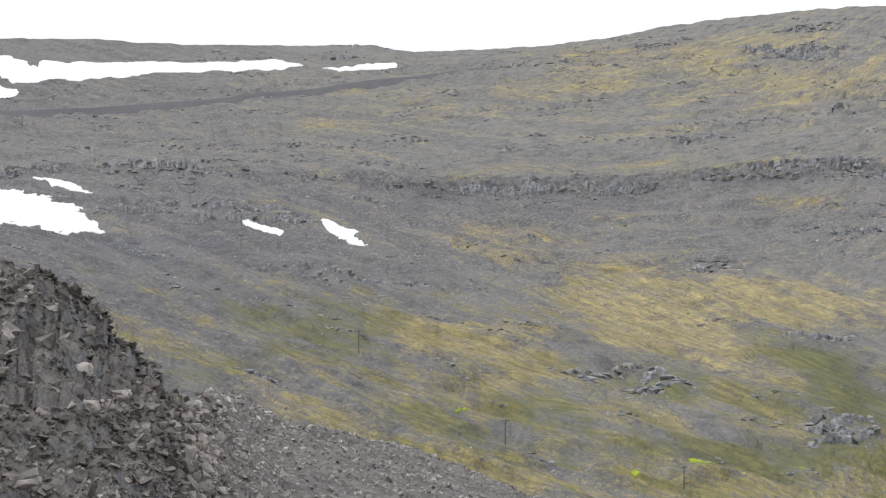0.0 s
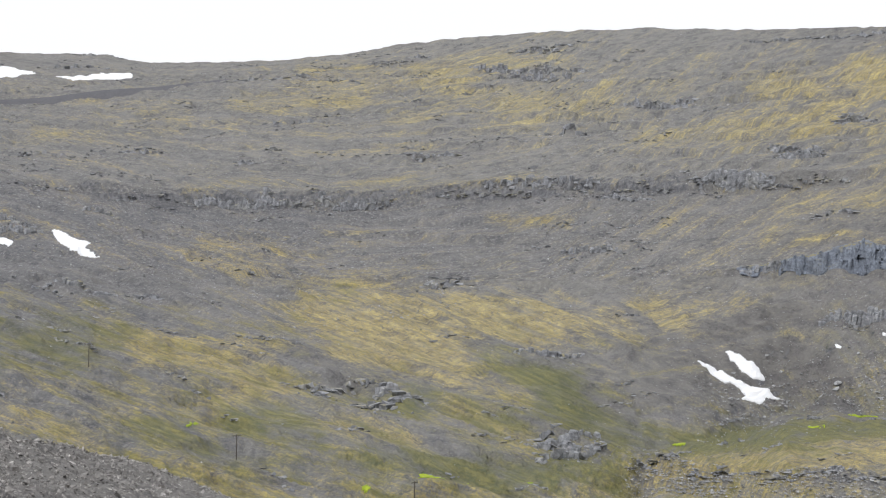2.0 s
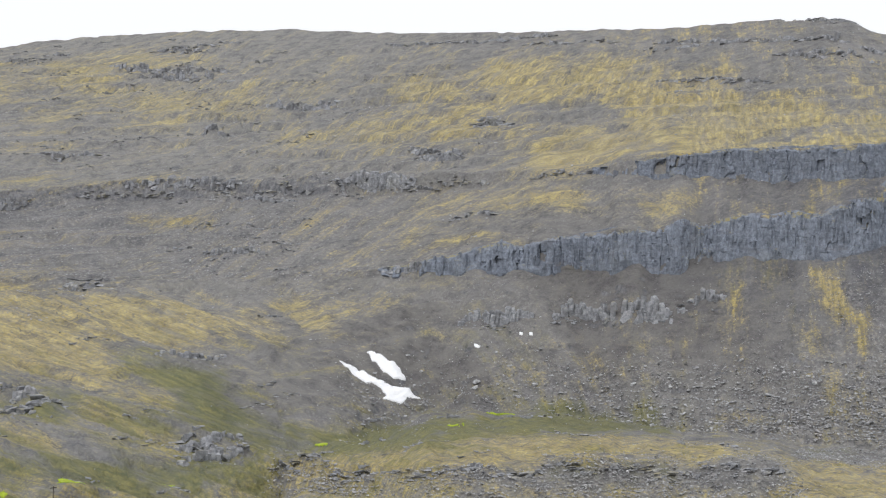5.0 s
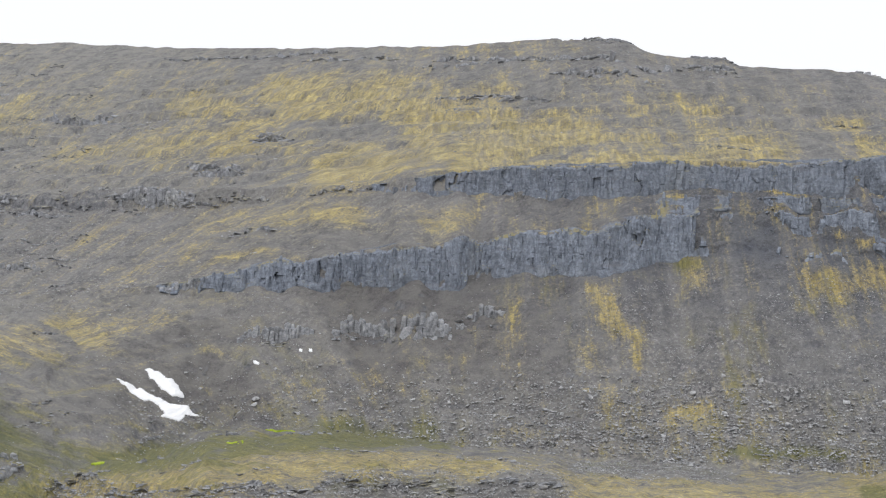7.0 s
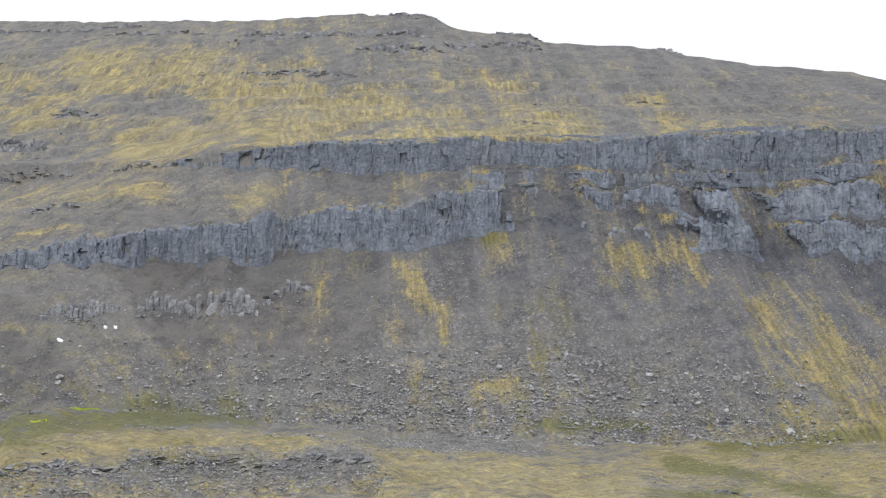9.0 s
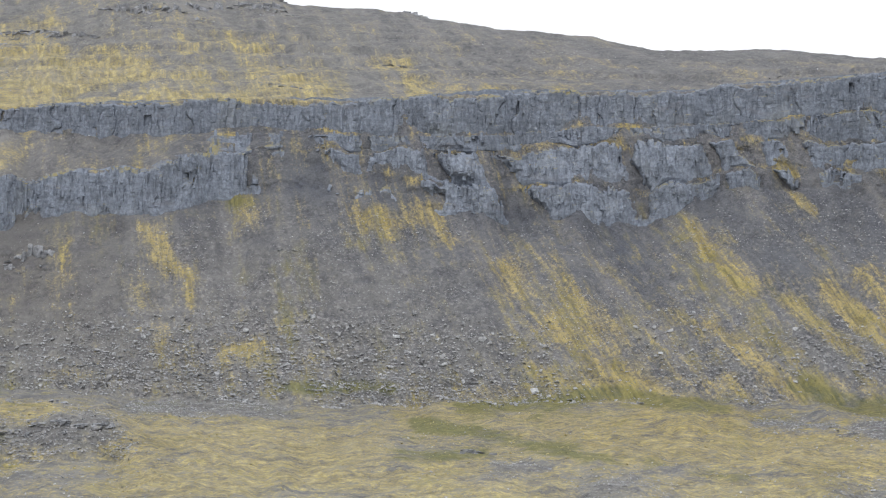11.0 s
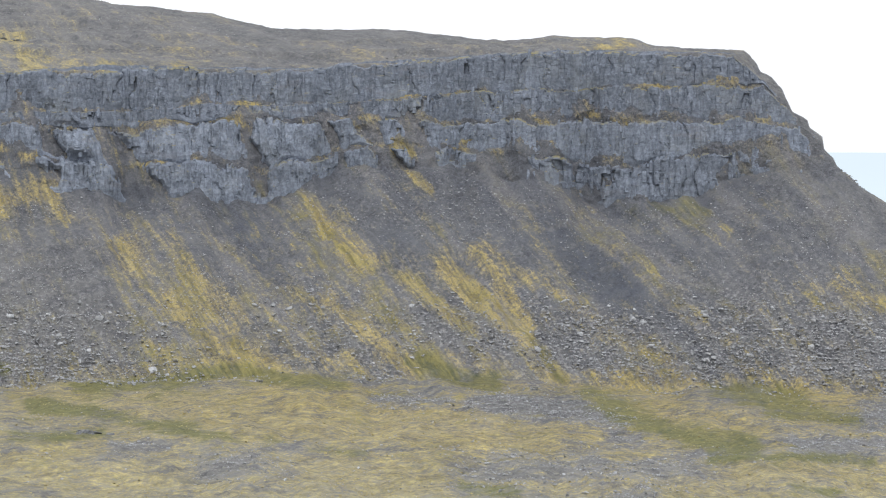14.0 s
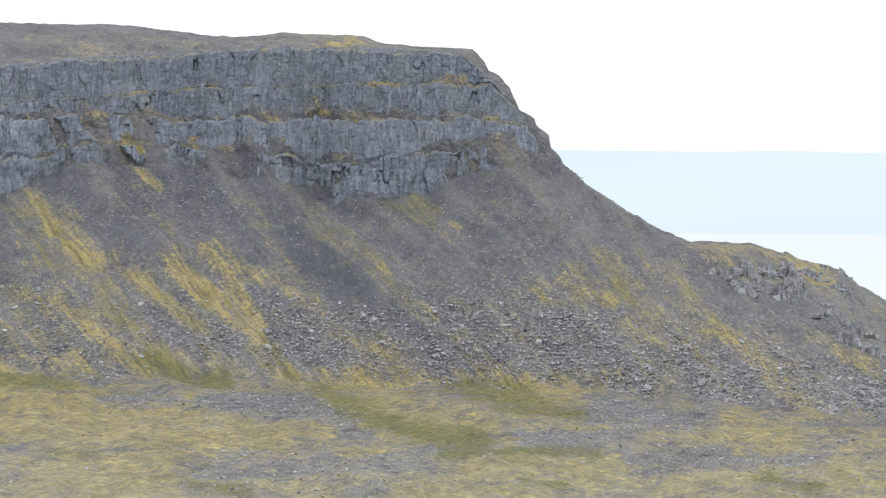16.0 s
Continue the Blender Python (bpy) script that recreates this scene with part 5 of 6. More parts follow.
# wet springs: bearing, angle up, half length and half height in degrees
SPRINGS = [
    (7.10, -6.52, 0.46, 0.077), (8.05, -6.63, 0.22, 0.046), (9.78, -6.38, 0.23, 0.077), (0.56, -4.57, 0.15, 0.062), (1.89, -4.69, 0.12, 0.062),
    (14.03, -5.23, 0.31, 0.077), (18.79, -4.23, 0.38, 0.046), (7.10, -6.56, 0.54, 0.077), (9.76, -6.40, 0.22, 0.062), (0.40, -4.63, 0.14, 0.062), (5.24, -6.64, 0.34, 0.062), (17.50, -4.62, 0.22, 0.046), (20.39, -4.13, 0.23, 0.046),
    (17.56, -4.64, 0.34, 0.046), (18.93, -4.25, 0.38, 0.046),
]
for i, (b, e, w, h) in enumerate(SPRINGS):
    ring = []
    for k in range(10):
        a = k * math.pi / 5
        x = b + w * math.cos(a)
        y = e + 0.6 * h * math.sin(a) * (0.7 + 0.3 * math.sin(3 * k + i)) - 0.25 * h * math.cos(a)
        ring += [x, ST[np.argmin(np.abs(ANGLE[:, column_at(x)] - y) + 9 * ((ST < 3.6) | (ST > 8)))]]
    drape("moss_cushion", ring, "bright lime green spring moss on the wet valley floor", "moss", "spring moss", LIME, 70 + i, 0.3)


# ---------------------------------------------------------------- stones
def stone_shape(seed, corners=12, flat=0.7):
    """A sharp-edged block: the hull of a few random corners."""
    rs = np.random.RandomState(seed)
    bm = bmesh.new()
    for _ in range(corners):
        p = rs.uniform(-1, 1, 3)
        p[rs.randint(3)] = rs.choice([-1, 1]) * rs.uniform(0.8, 1)
        bm.verts.new((0.56 * p[0], 0.46 * p[1], 0.46 * p[2] * flat))
    bmesh.ops.convex_hull(bm, input=bm.verts[:])
    for v in [v for v in bm.verts if not v.link_faces]:
        bm.verts.remove(v)
    bmesh.ops.triangulate(bm, faces=bm.faces[:])
    bm.normal_update()
    bm.verts.index_update()
    co = np.array([v.co[:] for v in bm.verts])
    tri = np.array([[v.index for v in f.verts] for f in bm.faces])
    bm.free()
    return co, tri


STONES = [stone_shape(s, 9, 0.5 + 0.05 * s) for s in range(12)]
FINE_STONES = [stone_shape(20 + s, 18, 0.5 + 0.05 * s) for s in range(8)]


def turn_of(rs):
    return np.array(Euler((rs.normal(0, 0.25), rs.normal(0, 0.25), rs.uniform(0, 6.28))).to_matrix())


def pick(weight, count, rs, stray=0.9):
    """Random places on the ground, drawn by weight and by the area of ground that each point stands for."""
    w = (weight * np.clip(area, 0, 60)).ravel()
    i = rs.choice(w.size, count, p=w / w.sum())
    p = PTS.reshape(-1, 3)[i]
    return p + np.concatenate([rs.normal(0, stray, (count, 2)), np.zeros((count, 1))], 1), i


area = np.zeros((NR, NC))
area[:-1, :-1] = np.linalg.norm(np.diff(PTS, axis=0)[:, :-1], axis=-1) * np.linalg.norm(np.diff(PTS, axis=1)[:-1], axis=-1)
area[:, NV - 2:] = 0


def scatter(name, label, weight, count, lo, hi, mat, seed, power=2.5, stray=0.9, squash=(0.85, 0.85, 0.6), tumble=False, lift=0.08):
    rs = np.random.RandomState(seed)
    p, _ = pick(weight, count, rs, stray)
    size = lo * (1 - rs.rand(count) * (1 - (lo / hi) ** power)) ** (-1 / power)
    verts, faces, n = [], [], 0
    for q, s in zip(p, size):
        co, tri = STONES[rs.randint(len(STONES))]
        v = (co * s * squash * rs.uniform(0.7, 1.2, 3)) @ (turn_of(rs) @ turn_of(rs) @ np.array(Euler(rs.uniform(-0.6, 0.6, 3)).to_matrix()) if tumble else turn_of(rs)).T + q + (0, 0, lift * s)
        verts.append(v)
        faces.append(tri + n)
        n += len(v)
    ob = mesh_from(name, np.vstack(verts), np.vstack(faces), mat)
    return tagged(ob, label, "stones", kind="stuff")


clump = np.clip(fractal(PTS.reshape(-1, 3), 30, 3, 0.6, 61).reshape(NR, NC) * 1.6 + 0.35, 0.03, 1)
in_view = (BB > -13) & (BB < 67) & bare
uneven = fractal(np.stack([BEARING * 0.7, 0 * BEARING, 0 * BEARING], 1), 1.0, 4, 0.6, 66)[None, :] * np.interp(BB, [26, 32], [0, 1])
no_moss = 1 - 0.9 * np.clip(1.6 * moss - 0.3, 0, 1)
foot_at = ST[:, None] - 6.95 - 0.3 * uneven
talus = np.clip(foot_at / 0.12, 0, 1) * np.clip((7.45 - ST[:, None]) / 0.12, 0, 1) * no_moss * np.interp(BB, [14, 16, 20, 24, 29, 36, 41, 46, 52, 60], [0, .1, .22, .5, 1, .9, .4, .5, 1, .8]) * in_view
scatter("talus_rubble", "grey angular basalt blocks heaped at the foot of the talus", talus * np.interp(foot_at, [0, 0.05, 0.25, 0.5], [.6, 1, .5, .12]), 30000, 0.75, 2.7, RUBBLE, 1, 2.4, lift=0.14)
scatter("slope_stones", "grey stones strewn over the fell sides", (band_of(4, 14, 0.2) * rubble * clump * (1 - 0.75 * np.clip(moss * 1.3, 0, 1)) * np.where(ST[:, None] < 7.3, np.interp(BB, [8, 14], [0.45, 1]), 1.0) + 0.8 * band_of(4.4, 5.9, 0.2) * np.interp(BB, [12, 13, 26, 27.5], [0, 1, 1, 0])) * in_view, 22000, 0.4, 1.7, RUBBLE, 2, 3.0)
scatter("valley_stones", "lichened grey stones in the mossy valley floor", band_of(4, 6.95, 0.1) * (0.25 * np.clip(coarse - 0.4, 0, 1) + 2.5 * np.clip(stony, 0, 1)) * in_view * (BB > 14), 18000, 0.4, 1.7, RUBBLE, 6, 2.6, lift=0.2)
scatter("talus_stones", "pale grey stones strewn over the dark talus", band_of(7.2, 8.0, 0.1) * np.clip(1.15 - dark, 0.15, 1) * clump * in_view * np.interp(BB, [13, 18, 56, 62], [0, 1, 1, .3]), 19000, 0.45, 1.5, RUBBLE, 56, 2.6)
scatter("ledge_stones", "fallen grey stones on the cliff ledges", ledge_top * in_view, 2500, 0.5, 1.8, CLIFF, 36, 2.4)
scatter("bench_rubble", "dark grey broken rock along the edge of a low bench", band_of(5.05, 6.0, 0.1) * np.interp(BB, [12.3, 13.5, 26, 27.3], [0, 1, 1, 0]) * np.clip(coarse, 0.3, 1), 7000, 0.55, 1.7, RUBBLE, 16, 2.4)
scatter("fell_stones", "pale lichened stones lying on the upper fell", band_of(7.6, 13.5, 0.3) * clump * in_view * np.interp(BB, [-13, 12, 18, 30], [1, 1, .4, 0]), 12000, 0.8, 2.4, RUBBLE, 46, 2.8)
scatter("moss_tussocks", "dry yellow moss cushions on the valley floor", band_of(4, 6.9, 0.1) * np.clip(moss - 0.25, 0, 1) * in_view * (BB > 24), 6000, 0.5, 1.4, TUSSOCK, 26, 2.6)
scatter("near_scree", "brown-grey scree of sharp stones on the near slope", band_of(1.0, 2.3, 0.05) * in_view * (BB < 4) * (BB > -7.6), 24000, 0.17, 1.0, NEAR_SCREE, 3, 2.0, 0.12, (1, 0.9, 0.75), True)
scatter("crag_rubble", "brown angular rubble lying on the near crag", band_of(1.0, 2.1, 0.05) * in_view * (BB < -7.3) * (1 - 0.8 * crag_face), 26000, 0.14, 1.2, NEAR_ROCK, 5, 2.3, 0.08, (1.1, 0.85, 0.65), True)


def boulders(name, label, category, group, weight, count, lo, hi, mat, seed, shapes):
    rs = np.random.RandomState(seed)
    data = []
    for co, tri in shapes:
        me = bpy.data.meshes.new(name)
        me.from_pydata([tuple(v) for v in co], [], [tuple(t) for t in tri.tolist()])
        me.materials.append(mat)
        data.append(me)
    p, _ = pick(weight, count, rs, 0.1)
    for q in p:
        s = rs.uniform(lo, hi)
        ob = new(name, data[rs.randint(len(data))])
        ob.matrix_basis = Matrix.LocRotScale(Vector(q) + Vector((0, 0, 0.08 * s)), Euler((rs.normal(0, 0.3), rs.normal(0, 0.3), rs.uniform(0, 6.28))),
                                             tuple(s * rs.uniform(0.75, 1.2) for _ in range(3)))
        tagged(ob, label, category, group)


boulders("boulder", "large grey basalt block lying in the talus", "boulder", "talus blocks", talus, 90, 2.2, 3.6, RUBBLE, 7, FINE_STONES)
boulders("rock", "brown-grey angular rock on the near outcrop", "rock", "near rocks", band_of(1.0, 2.0, 0.02) * (BB < -6.5) * in_view, 200, 0.6, 1.4, NEAR_ROCK, 8, FINE_STONES)

# Rock ledges that break the slopes: bearing, station, length and height in metres.
OUTCROPS = [
    (3.22, 12.54, 56, 6.5), (6.86, 12.24, 57, 4.1), (-3.5, 12.24, 43, 4.3), (-1, 12.27, 31, 4.4),
    (-7.52, 11.56, 73, 5.7), (-11.17, 11.33, 49, 4.1), (-8.44, 10.31, 50, 5.7), (-5.98, 10.27, 56, 6.3),
    (-4.27, 10.27, 28, 4.9), (-2.09, 10.7, 22, 3.7), (9.53, 13.18, 59, 5.9), (10.14, 13.67, 52, 5.2),
    (4.3, 12.98, 52, 4.2), (-5.67, 13.7, 86, 7.4), (-2.87, 13.65, 73, 6.1), (10.75, 12.51, 33, 5),
    (3.53, 7.36, 18, 2.6), (5.86, 7.31, 26, 4.3), (10.3, 7.52, 31, 3.1), (-5.05, 5.76, 19, 2.6),
    (10.91, 7.02, 25, 6.3), (-0.84, 7.78, 17, 2.9), (-2.56, 7.68, 34, 3.4), (-5.98, 10.93, 47, 3.2),
]
OUTCROPS += [
    (-9.81, 12.24, 26, 3.5), (2.51, 12.29, 17, 3.4), (1.81, 12.18, 17, 2.9), (13.39, 12.87, 51, 6),
    (17.14, 12.18, 32, 5.6), (15.45, 11.47, 42, 7.7), (18.52, 12.67, 30, 3), (10.09, 13.2, 78, 10.7),
    (8.53, 13.35, 41, 8.2), (9.77, 13.64, 52, 4.2), (12.49, 10.91, 18, 2.5), (5.88, 7.32, 31, 4.4),
    (10.73, 7.08, 26, 5.5), (18.91, 7.6, 33, 6.1), (22.26, 7.65, 44, 8.2), (16.42, 9.19, 35, 4.1),
    (11.42, 10.23, 39, 4.5), (7.38, 8.78, 31, 2.8), (17.11, 12.21, 28, 4.3), (24.56, 13.12, 68, 3.4),
    (18.49, 12.68, 19, 3), (27.83, 13.4, 75, 3.8), (23.77, 13.65, 91, 3.3), (15.28, 11.55, 42, 6.3),
]
OUTCROPS += [
    (21.07, 7.64, 28, 8.4), (22.94, 7.68, 22, 8.8), (24.34, 7.73, 22, 5), (18.58, 7.59, 33, 6.1),
    (13.41, 12.89, 34, 3.4), (30.62, 13.68, 46, 3.1), (12.39, 10.9, 35, 3.2), (18.07, 10.51, 25, 2.8),
    (26.88, 14, 33, 2.5), (63.16, 7.82, 39, 5.6), (64.52, 8.06, 10, 4), (64.69, 7.71, 33, 4.4),
    
]


BLOCK_DATA = []
for co, tri in STONES:
    me = bpy.data.meshes.new("block")
    me.from_pydata([tuple(v) for v in co], [], [tuple(t) for t in tri.tolist()])
    me.materials.append(OUTCROP)
    BLOCK_DATA.append(me)


def outcrop(b, s, length, tall, seed):
    """A ledge of broken basalt blocks with fallen pieces below it."""
    rs = np.random.RandomState(seed)
    top = new("rock_outcrop")
    r = R[row_at(s), column_at(b)]
    half = length / 2
    run = max(R[row_at(s + 0.3), column_at(b)] - R[row_at(s - 0.3), column_at(b)], 3.0) / 0.6

    def block(place_at, size, turn):
        ob = new("block", BLOCK_DATA[rs.randint(len(BLOCK_DATA))])
        ob.parent = top
        ob.matrix_basis = Matrix.LocRotScale(Vector(place_at), Euler(turn), size)

    if tall > 4 and s < 11.6:
        for i in range(min(26, int(length * 0.9) + 4)):
            x = rs.uniform(-half, half)
            bb = b + math.degrees(x / r)
            h = tall * max(0.35, 1 - abs(x / half) ** 2.2) * rs.uniform(0.5, 1.0)
            q = place(bb, s + rs.uniform(-0.6, 1.2) / run)
            ob = new("column", LEDGE_COLUMN_DATA[rs.randint(len(COLUMN_DATA))])
            ob.parent = top
            ob.matrix_basis = Matrix.LocRotScale(q - Vector((0, 0, 2.5)), Euler((rs.normal(0, 0.06), rs.normal(0, 0.06), rs.uniform(0, 6.28))),
                                                 (rs.uniform(1.6, 3.4), rs.uniform(1.6, 3.4), h * 0.8 + 2.5))
    for i in range(min(22, int(length * 0.7) + 4) if tall <= 4 or s >= 11.6 else 6):
        x = rs.uniform(-half, half)
        edge = max(0.25, 1 - abs(x / half) ** 2.2)
        bb = b + math.degrees(x / r)
        h = tall * edge * rs.uniform(0.55, 1.0)
        back = rs.uniform(-1.5, 2.5) + 3 * perlin(np.array([[bb * 1.5, s, seed]]), 5)[0]
        q = place(bb, s + back / run)
        wide = rs.uniform(2.6, 6.4) * min(1.0, 0.4 + tall / 6)
        block(q + Vector((0, 0, (0.04 if s > 7.5 else 0.12) * h)), (wide, rs.uniform(2.4, 4.6), h * rs.uniform(1.2, 1.8)),
              (rs.normal(0, 0.12), rs.normal(0, 0.1), -math.radians(bb) + rs.normal(0, 0.35)))
    for i in range(int(length / 4)):
        bb = b + math.degrees(rs.uniform(-half, half) / r)
        row = int(np.clip(row_at(s) - rs.randint(1, 9), 0, NR - 1))
        size = rs.uniform(0.6, 1.8)
        block(PTS[row, column_at(bb)] + (0, 0, 0.1 * size), (size, size * 0.9, size), (rs.normal(0, 0.4), rs.normal(0, 0.4), rs.uniform(0, 6.28)))
    tagged(top, "ledge of broken dark grey basalt on the fell side" if s > 7.9 else "low outcrop of grey basalt blocks in moss and scree", "rock outcrop", "outcrops")


for i, (b, s, length, tall) in enumerate(OUTCROPS):
    outcrop(b, s, max(length, 4), max(tall * (1.35 if s > 7.5 else 0.9), 1.2), 500 + i)
for i, b in enumerate(np.arange(-13, 21.5, 0.55)):
    main = 0.3 < b < 5.6
    if main or math.sin(i * 1.9) + math.sin(i * 0.83) > -0.3:
        outcrop(b, 11.25 + 0.12 * math.sin(i * 2.3), 15 if main else 12 + 5 * math.sin(i * 1.3), 6.5 + 1.5 * math.sin(i) if main else 2.6 + 0.8 * math.sin(i * 1.1), 800 + i)
for i, b in enumerate(np.arange(12.9, 26.6, 0.75)):
    outcrop(b, 5.8 + 0.1 * math.sin(i * 2.1), 11 + 3 * math.sin(i * 1.7), 1.7 + 0.5 * math.sin(i * 2.9), 700 + i)


BEDS = []
BEDS += [
    (22.97, 5.96, 28.13, 6.11, 6), (26.42, 5.63, 31.25, 5.82, 7), (22.99, 4.95, 26.11, 4.94, 4),
    (18.32, 5.98, 20.17, 6.18, 5), (18.04, 3.74, 18.89, 3.79, 5), (16.37, 2.90, 17.75, 2.83, 7),
    (14.12, 2.11, 16.23, 2.15, 8), (14.39, 3.95, 15.29, 4.05, 4), (27.19, 6.60, 28.36, 6.54, 4),
    (30.00, 6.14, 31.09, 6.05, 4), (34.34, 5.73, 35.26, 5.62, 4), (8.47, 5.03, 11.28, 5.00, 10),
    (12.39, 4.08, 14.26, 4.14, 8), (16.30, 2.89, 17.68, 2.83, 9), (14.45, 2.01, 16.31, 2.11, 11),
    (15.47, 5.82, 18.24, 5.95, 5), (19.31, 5.91, 21.85, 6.01, 5), (9.71, 5.59, 11.58, 5.86, 4),
]
BEDS += [
    (8.52, 1.87, 11.65, 1.81, 8), (1.80, 4.64, 6.28, 4.91, 6), (5.19, 5.07, 6.90, 5.39, 4),
    (17.97, 3.79, 18.89, 3.79, 5), (-9.36, 1.93, -6.29, 1.95, 7), (-12.07, 1.84, -10.72, 1.77, 5),
    (-4.27, 2.50, -2.87, 2.46, 5), (-1.47, 2.66, -0.53, 2.69, 5), (6.16, 2.65, 8.01, 2.68, 4),
    (-8.44, 0.93, -5.05, 0.71, 6), (-5.05, 0.71, -3.81, 0.47, 5), (8.16, 4.94, 10.29, 4.91, 8),
    (-2.87, 5.19, -1.31, 5.15, 4), (3.37, -3.81, 4.93, -3.65, 4), (4.93, -3.65, 6.79, -4.26, 4),
    (10.00, -4.99, 11.06, -5.73, 5), (61.02, -1.99, 64.67, -1.97, 9), (61.64, -2.45, 63.47, -2.34, 8),
    (64.39, -3.63, 65.72, -4.21, 8),
]
for i, (b0, e0, b1, e1, tall) in enumerate(BEDS):
    for k in range(max(1, round((b1 - b0) / 0.65))):
        f = (k + 0.5) / max(1, round((b1 - b0) / 0.65))
        b, e = b0 + (b1 - b0) * f, e0 + (e1 - e0) * f
        s = ST[np.argmin(np.abs(ANGLE[:, column_at(b)] - e) + 9 * (ST < 6.9))]
        outcrop(b, s, 0.75 * math.radians(1) * R[row_at(s), column_at(b)], tall * (0.9 + 0.25 * math.sin(7 * i + 3 * k)), 900 + 20 * i + k)


def ledges(name, label, weight, count, seed):
    """Low broken ledges of rock, too many to count, along the contours."""
    rs = np.random.RandomState(seed)
    _, where = pick(weight, count, rs)
    verts, faces, n = [], [], 0
    for i in where:
        row, col = divmod(int(i), NC)
        length, tall = rs.uniform(5, 26), rs.uniform(0.8, 2.2)
        b, s, r = BEARING[col], ST[row], R[row, col]
        tilt = rs.normal(0, 0.05)
        for k in range(int(length / 1.6) + 2):
            x = rs.uniform(-0.5, 0.5) * length
            c = column_at(b + math.degrees(x / r))
            q = PTS[int(np.clip(row + round(x * tilt) + rs.randint(0, 2), 1, NR - 2)), c]
            co, tri = STONES[rs.randint(len(STONES))]
            size = np.array([rs.uniform(1.2, 3.6), rs.uniform(1.2, 2.6), tall * rs.uniform(0.6, 1.3)])
            m = np.array(Euler((rs.normal(0, 0.15), rs.normal(0, 0.12), -math.radians(b) + rs.normal(0, 0.35))).to_matrix())
            verts.append((co * size) @ m.T + q + (0, 0, 0.2 * tall))
            faces.append(tri + n)
            n += len(co)
    tagged(mesh_from(name, np.vstack(verts), np.vstack(faces), OUTCROP), label, "ledges", kind="stuff")


ledges("fell_ledges", "low broken basalt ledges along the fell side", band_of(8.05, 13.9, 0.1) * clump * in_view * np.where((ST[:, None] < 12) & (BB > 15), 0.0, 1.0)
       * np.interp(BB, [-13, 12, 16, 44, 60], [1, 1, .12, .1, .1]), 300, 91)
ledges("slope_ledges", "small rock ribs showing through moss and scree", band_of(5.0, 7.9, 0.1) * clump * in_view * np.interp(BB, [-13, 0, 16, 24, 30, 66], [.5, .5, 1, .5, .1, .1]), 60, 92)


# ---------------------------------------------------------------- the road on the shelf
def road(track):
    """Gravel road on a bank; track as (bearing, station) pairs."""
    t = np.array(track, float).reshape(-1, 2)
    bs = np.linspace(t[0, 0], t[-1, 0], 160)
    ds = np.interp(bs, t[:, 0], t[:, 1])
    mid = np.array([place(b, d) for b, d in zip(bs, ds)])
    for _ in range(60):
        mid[1:-1] = (mid[:-2] + mid[1:-1] * 2 + mid[2:]) / 4
    out = -mid.copy()
    out[:, 2] = 0
    out /= np.linalg.norm(out, axis=1)[:, None]
    top = new("road")
    tagged(top, "grey gravel mountain road on a bank across the fell", "road", kind="structure")
    fade = np.interp(bs, [bs[0], bs[-1] - 4, bs[-1]], [1, 1, 0.35])[:, None]

    def strip(name, profile, mat, label):
        verts = np.stack([mid + out * o * (0.4 + 0.6 * fade) + fade * np.array([0, 0, h]) for o, h in profile], 1)
        k = len(profile)
        tagged(mesh_from(name, verts.reshape(-1, 3), sheet_faces(len(bs), k), mat, False, top), label)
    strip("road_surface", [(-4.2, 4.2), (0, 4.35), (4.2, 4.2)], VERGE, "pale gravel running surface")
    strip("bank", [(4.2, 4.2), (8, 2.2), (14, -2.0), (22, -8.5)], GRAVEL, "dark gravel bank below the road")
    strip("ditch", [(-18, 2.4), (-7, 3.0), (-4.2, 4.2)], GRAVEL, "gravel ditch above the road")


road([-12.81, 12.961, -12.07, 13.003, -10.57, 12.972, -9.05, 13.038, -7.52, 13.021, -5.98, 12.989, -4.43, 13.070, -2.87, 13.038, -1.31, 13.054, 0.25, 13.049, 1.34, 13.143])


# ---------------------------------------------------------------- power line
def tube(bm, a, b, ra, rb, n=8):
    a, b = Vector(a), Vector(b)
    q = (b - a).to_track_quat("Z", "Y")
    rings = []
    for p, r in ((a, ra), (b, rb)):
        rings.append([bm.verts.new(p + q @ Vector((r * math.cos(2 * math.pi * i / n), r * math.sin(2 * math.pi * i / n), 0))) for i in range(n)])
    for i in range(n):
        bm.faces.new((rings[0][i], rings[0][(i + 1) % n], rings[1][(i + 1) % n], rings[1][i]))
    bm.faces.new(rings[1])
    bm.faces.new(rings[0][::-1])


def sweep(bm, pts, r):
    """A thin square wire through the points."""
    rings = []
    for i, p in enumerate(pts):
        q = (pts[min(i + 1, len(pts) - 1)] - pts[max(i - 1, 0)]).to_track_quat("Z", "Y")
        rings.append([bm.verts.new(p + q @ Vector((x * r, y * r, 0))) for x, y in ((1, 1), (-1, 1), (-1, -1), (1, -1))])
    for a, c in zip(rings, rings[1:]):
        for i in range(4):
            bm.faces.new((a[i], a[(i + 1) % 4], c[(i + 1) % 4], c[i]))
    bm.faces.new(rings[0][::-1])
    bm.faces.new(rings[-1])


def part(name, bm, mat, parent, label=""):
    me = bpy.data.meshes.new(name)
    bm.to_mesh(me)
    bm.free()
    me.materials.append(mat)
    ob = new(name, me)
    ob.parent = parent
    if label:
        tagged(ob, label)
    return ob


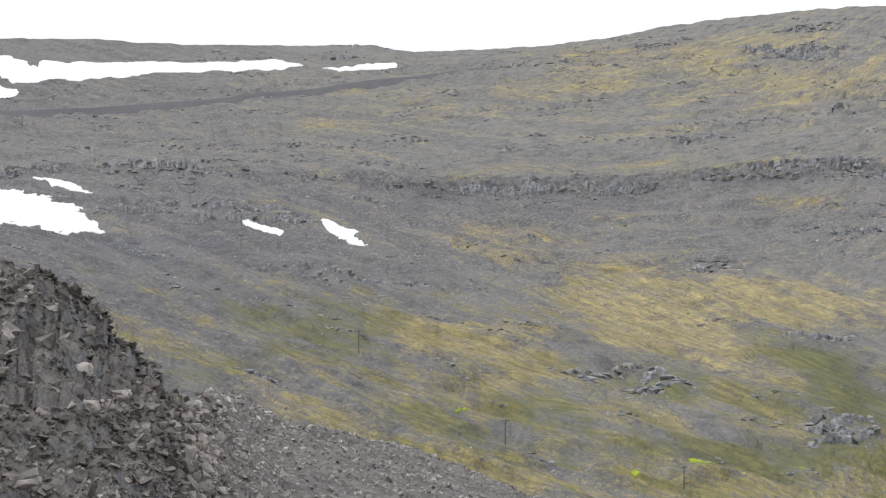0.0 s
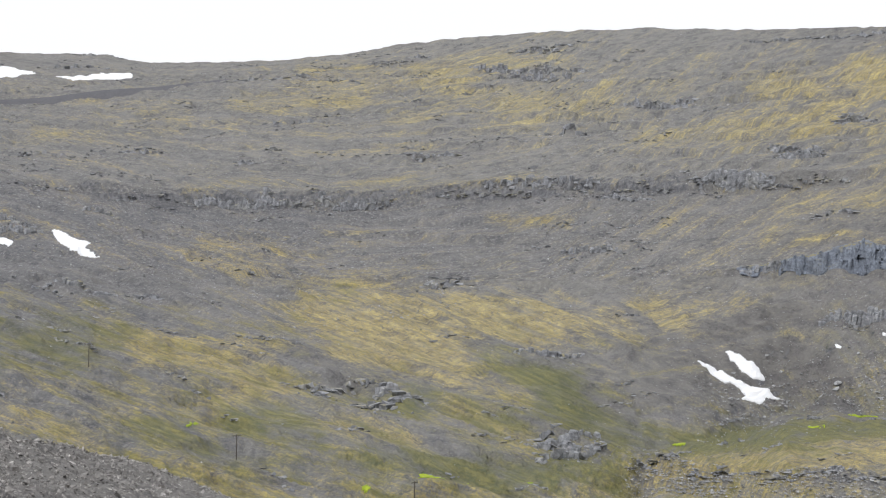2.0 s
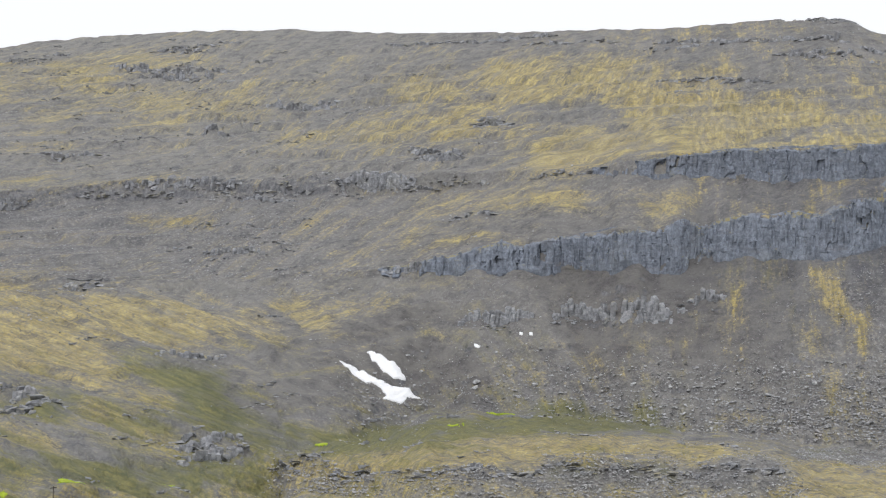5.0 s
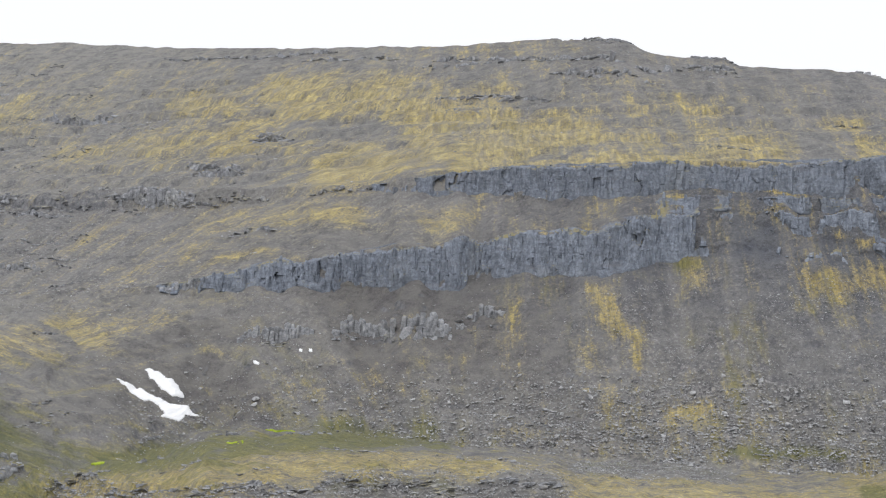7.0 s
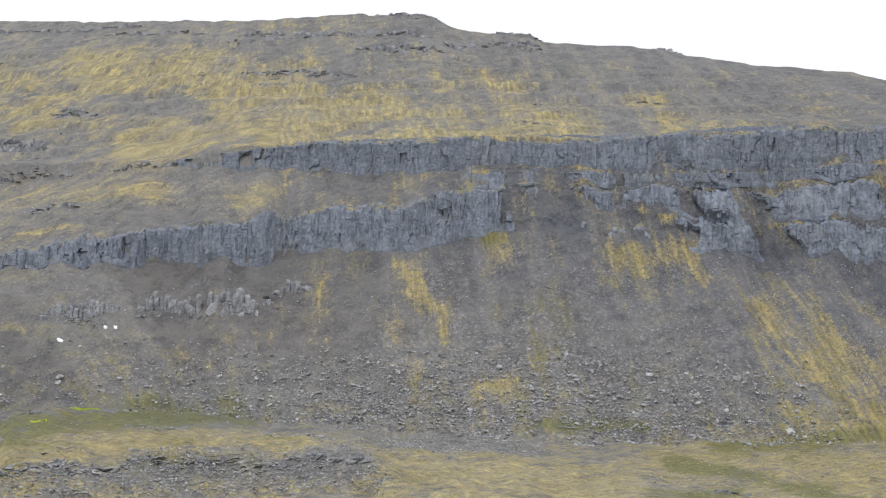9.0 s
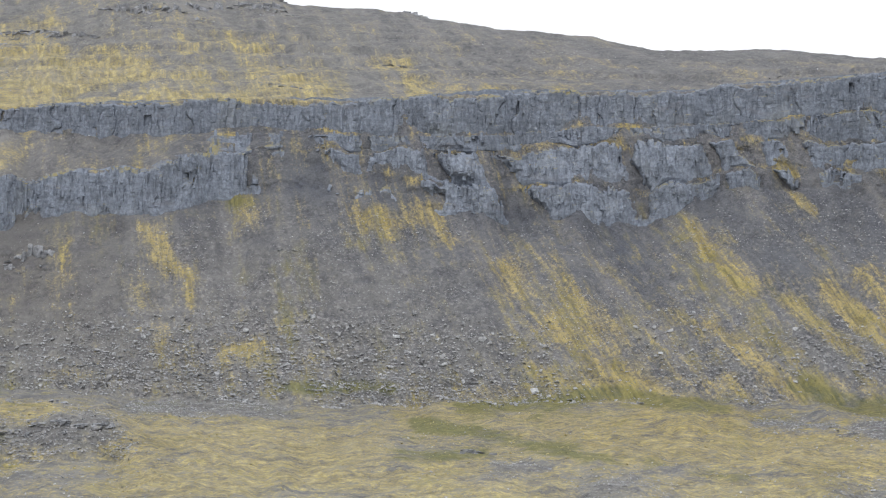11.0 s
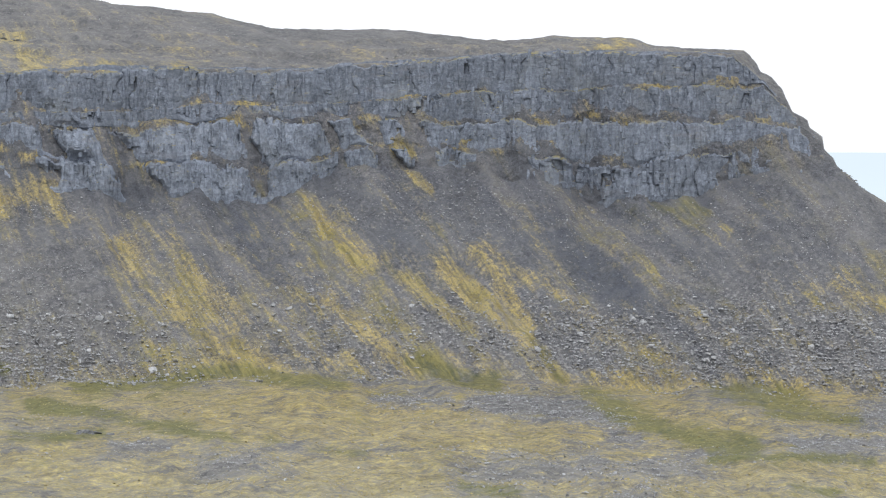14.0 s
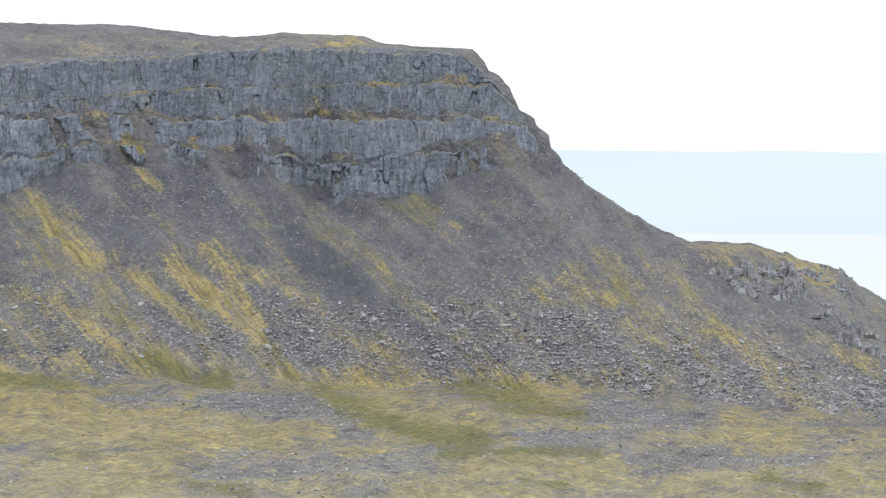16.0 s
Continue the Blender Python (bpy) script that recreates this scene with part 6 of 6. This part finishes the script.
def power_pole(tall):
    top = new("power_pole")
    bm = bmesh.new()
    tube(bm, (0, 0, -1.0), (0, 0, tall), 0.2, 0.13, 10)
    part("pole", bm, TIMBER, top)
    bm = bmesh.new()
    bmesh.ops.create_cube(bm, size=1.0, matrix=pose(0, 0, tall - 0.5) @ Matrix.Diagonal((3.4, 0.22, 0.24, 1)))
    part("crossarm", bm, TIMBER, top)
    for x in (-1.5, 0.0, 1.5):
        bm = bmesh.new()
        z = tall - 0.38 if x else tall
        tube(bm, (x, 0, z), (x, 0, z + 0.2), 0.05, 0.11, 8)
        tube(bm, (x, 0, z + 0.2), (x, 0, z + 0.36), 0.11, 0.05, 8)
        part("insulator", bm, GLAZE, top)
    tagged(top, "dark wooden power pole with a crossarm on the hillside", "power pole", "power line poles")
    return top


POLES = [(-11.50, 12.677, 10.0), (-6.94, 10.544, 7.5), (-5.59, 7.974, 8.6), (-2.30, 7.005, 8.6), (1.70, 7.001, 9.0), (6.64, 4.900, 9.0)]

stands = []
for b, s, tall in POLES:
    stands.append((place(b, s), tall))
wires = []
for i, (p, tall) in enumerate(stands):
    a, c = stands[max(i - 1, 0)][0], stands[min(i + 1, len(stands) - 1)][0]
    turn = math.degrees(math.atan2(c.y - a.y, c.x - a.x)) + 90
    pole = power_pole(tall)
    pole.matrix_basis = pose(p.x, p.y, p.z, 0, 0, turn)
    wires.append([pole.matrix_basis @ Vector((x, 0, (tall if not x else tall - 0.38) + 0.3)) for x in (-1.5, 0.0, 1.5)])
for w0, w1 in zip(wires, wires[1:]):
    for a, c in zip(w0, w1):
        bm = bmesh.new()
        n, last = 14, None
        sag = (c - a).length * 0.012
        pts = [a.lerp(c, k / n) - Vector((0, 0, 4 * sag * (k / n) * (1 - k / n))) for k in range(n + 1)]
        sweep(bm, pts, 0.03)
        me = bpy.data.meshes.new("power_wire")
        bm.to_mesh(me)
        bm.free()
        me.materials.append(METAL)
        tagged(new("power_wire", me), "thin grey power wire hanging between two poles", "wire", "power line wires")


# ---------------------------------------------------------------- fjord and far shore
def far_sheet(name, label, r, b0, b1, z0, z1, mat, wave=0.0):
    n = 120
    bs = np.radians(np.linspace(b0, b1, n))
    rows = []
    for f in np.linspace(0, 1, 6):
        z = z0 + (z1 - z0) * f + (wave * fractal(np.stack([bs * 30, bs * 0, bs * 0], 1), 1.0, 4, 0.5, 8) if f == 1 else 0)
        rr = r + 120 * f
        rows.append(np.stack([rr * np.sin(bs), rr * np.cos(bs), z + 0 * bs], 1))
    ob = mesh_from(name, np.array(rows).reshape(-1, 3), sheet_faces(6, n), mat, True)
    tagged(ob, label, "backdrop", kind="structure")


# upright glowing sheets, their heights fitted to the camera's view
far_sheet("backdrop_water", "glowing backdrop sheet for fjord water, haze painted in", 4700, 40, 100, H - 420, H - 66, WATER)
far_sheet("backdrop_shore", "glowing backdrop sheet for the far shore, haze painted in", 4720, 40, 100, H - 66, H + 122, FAR, 5)
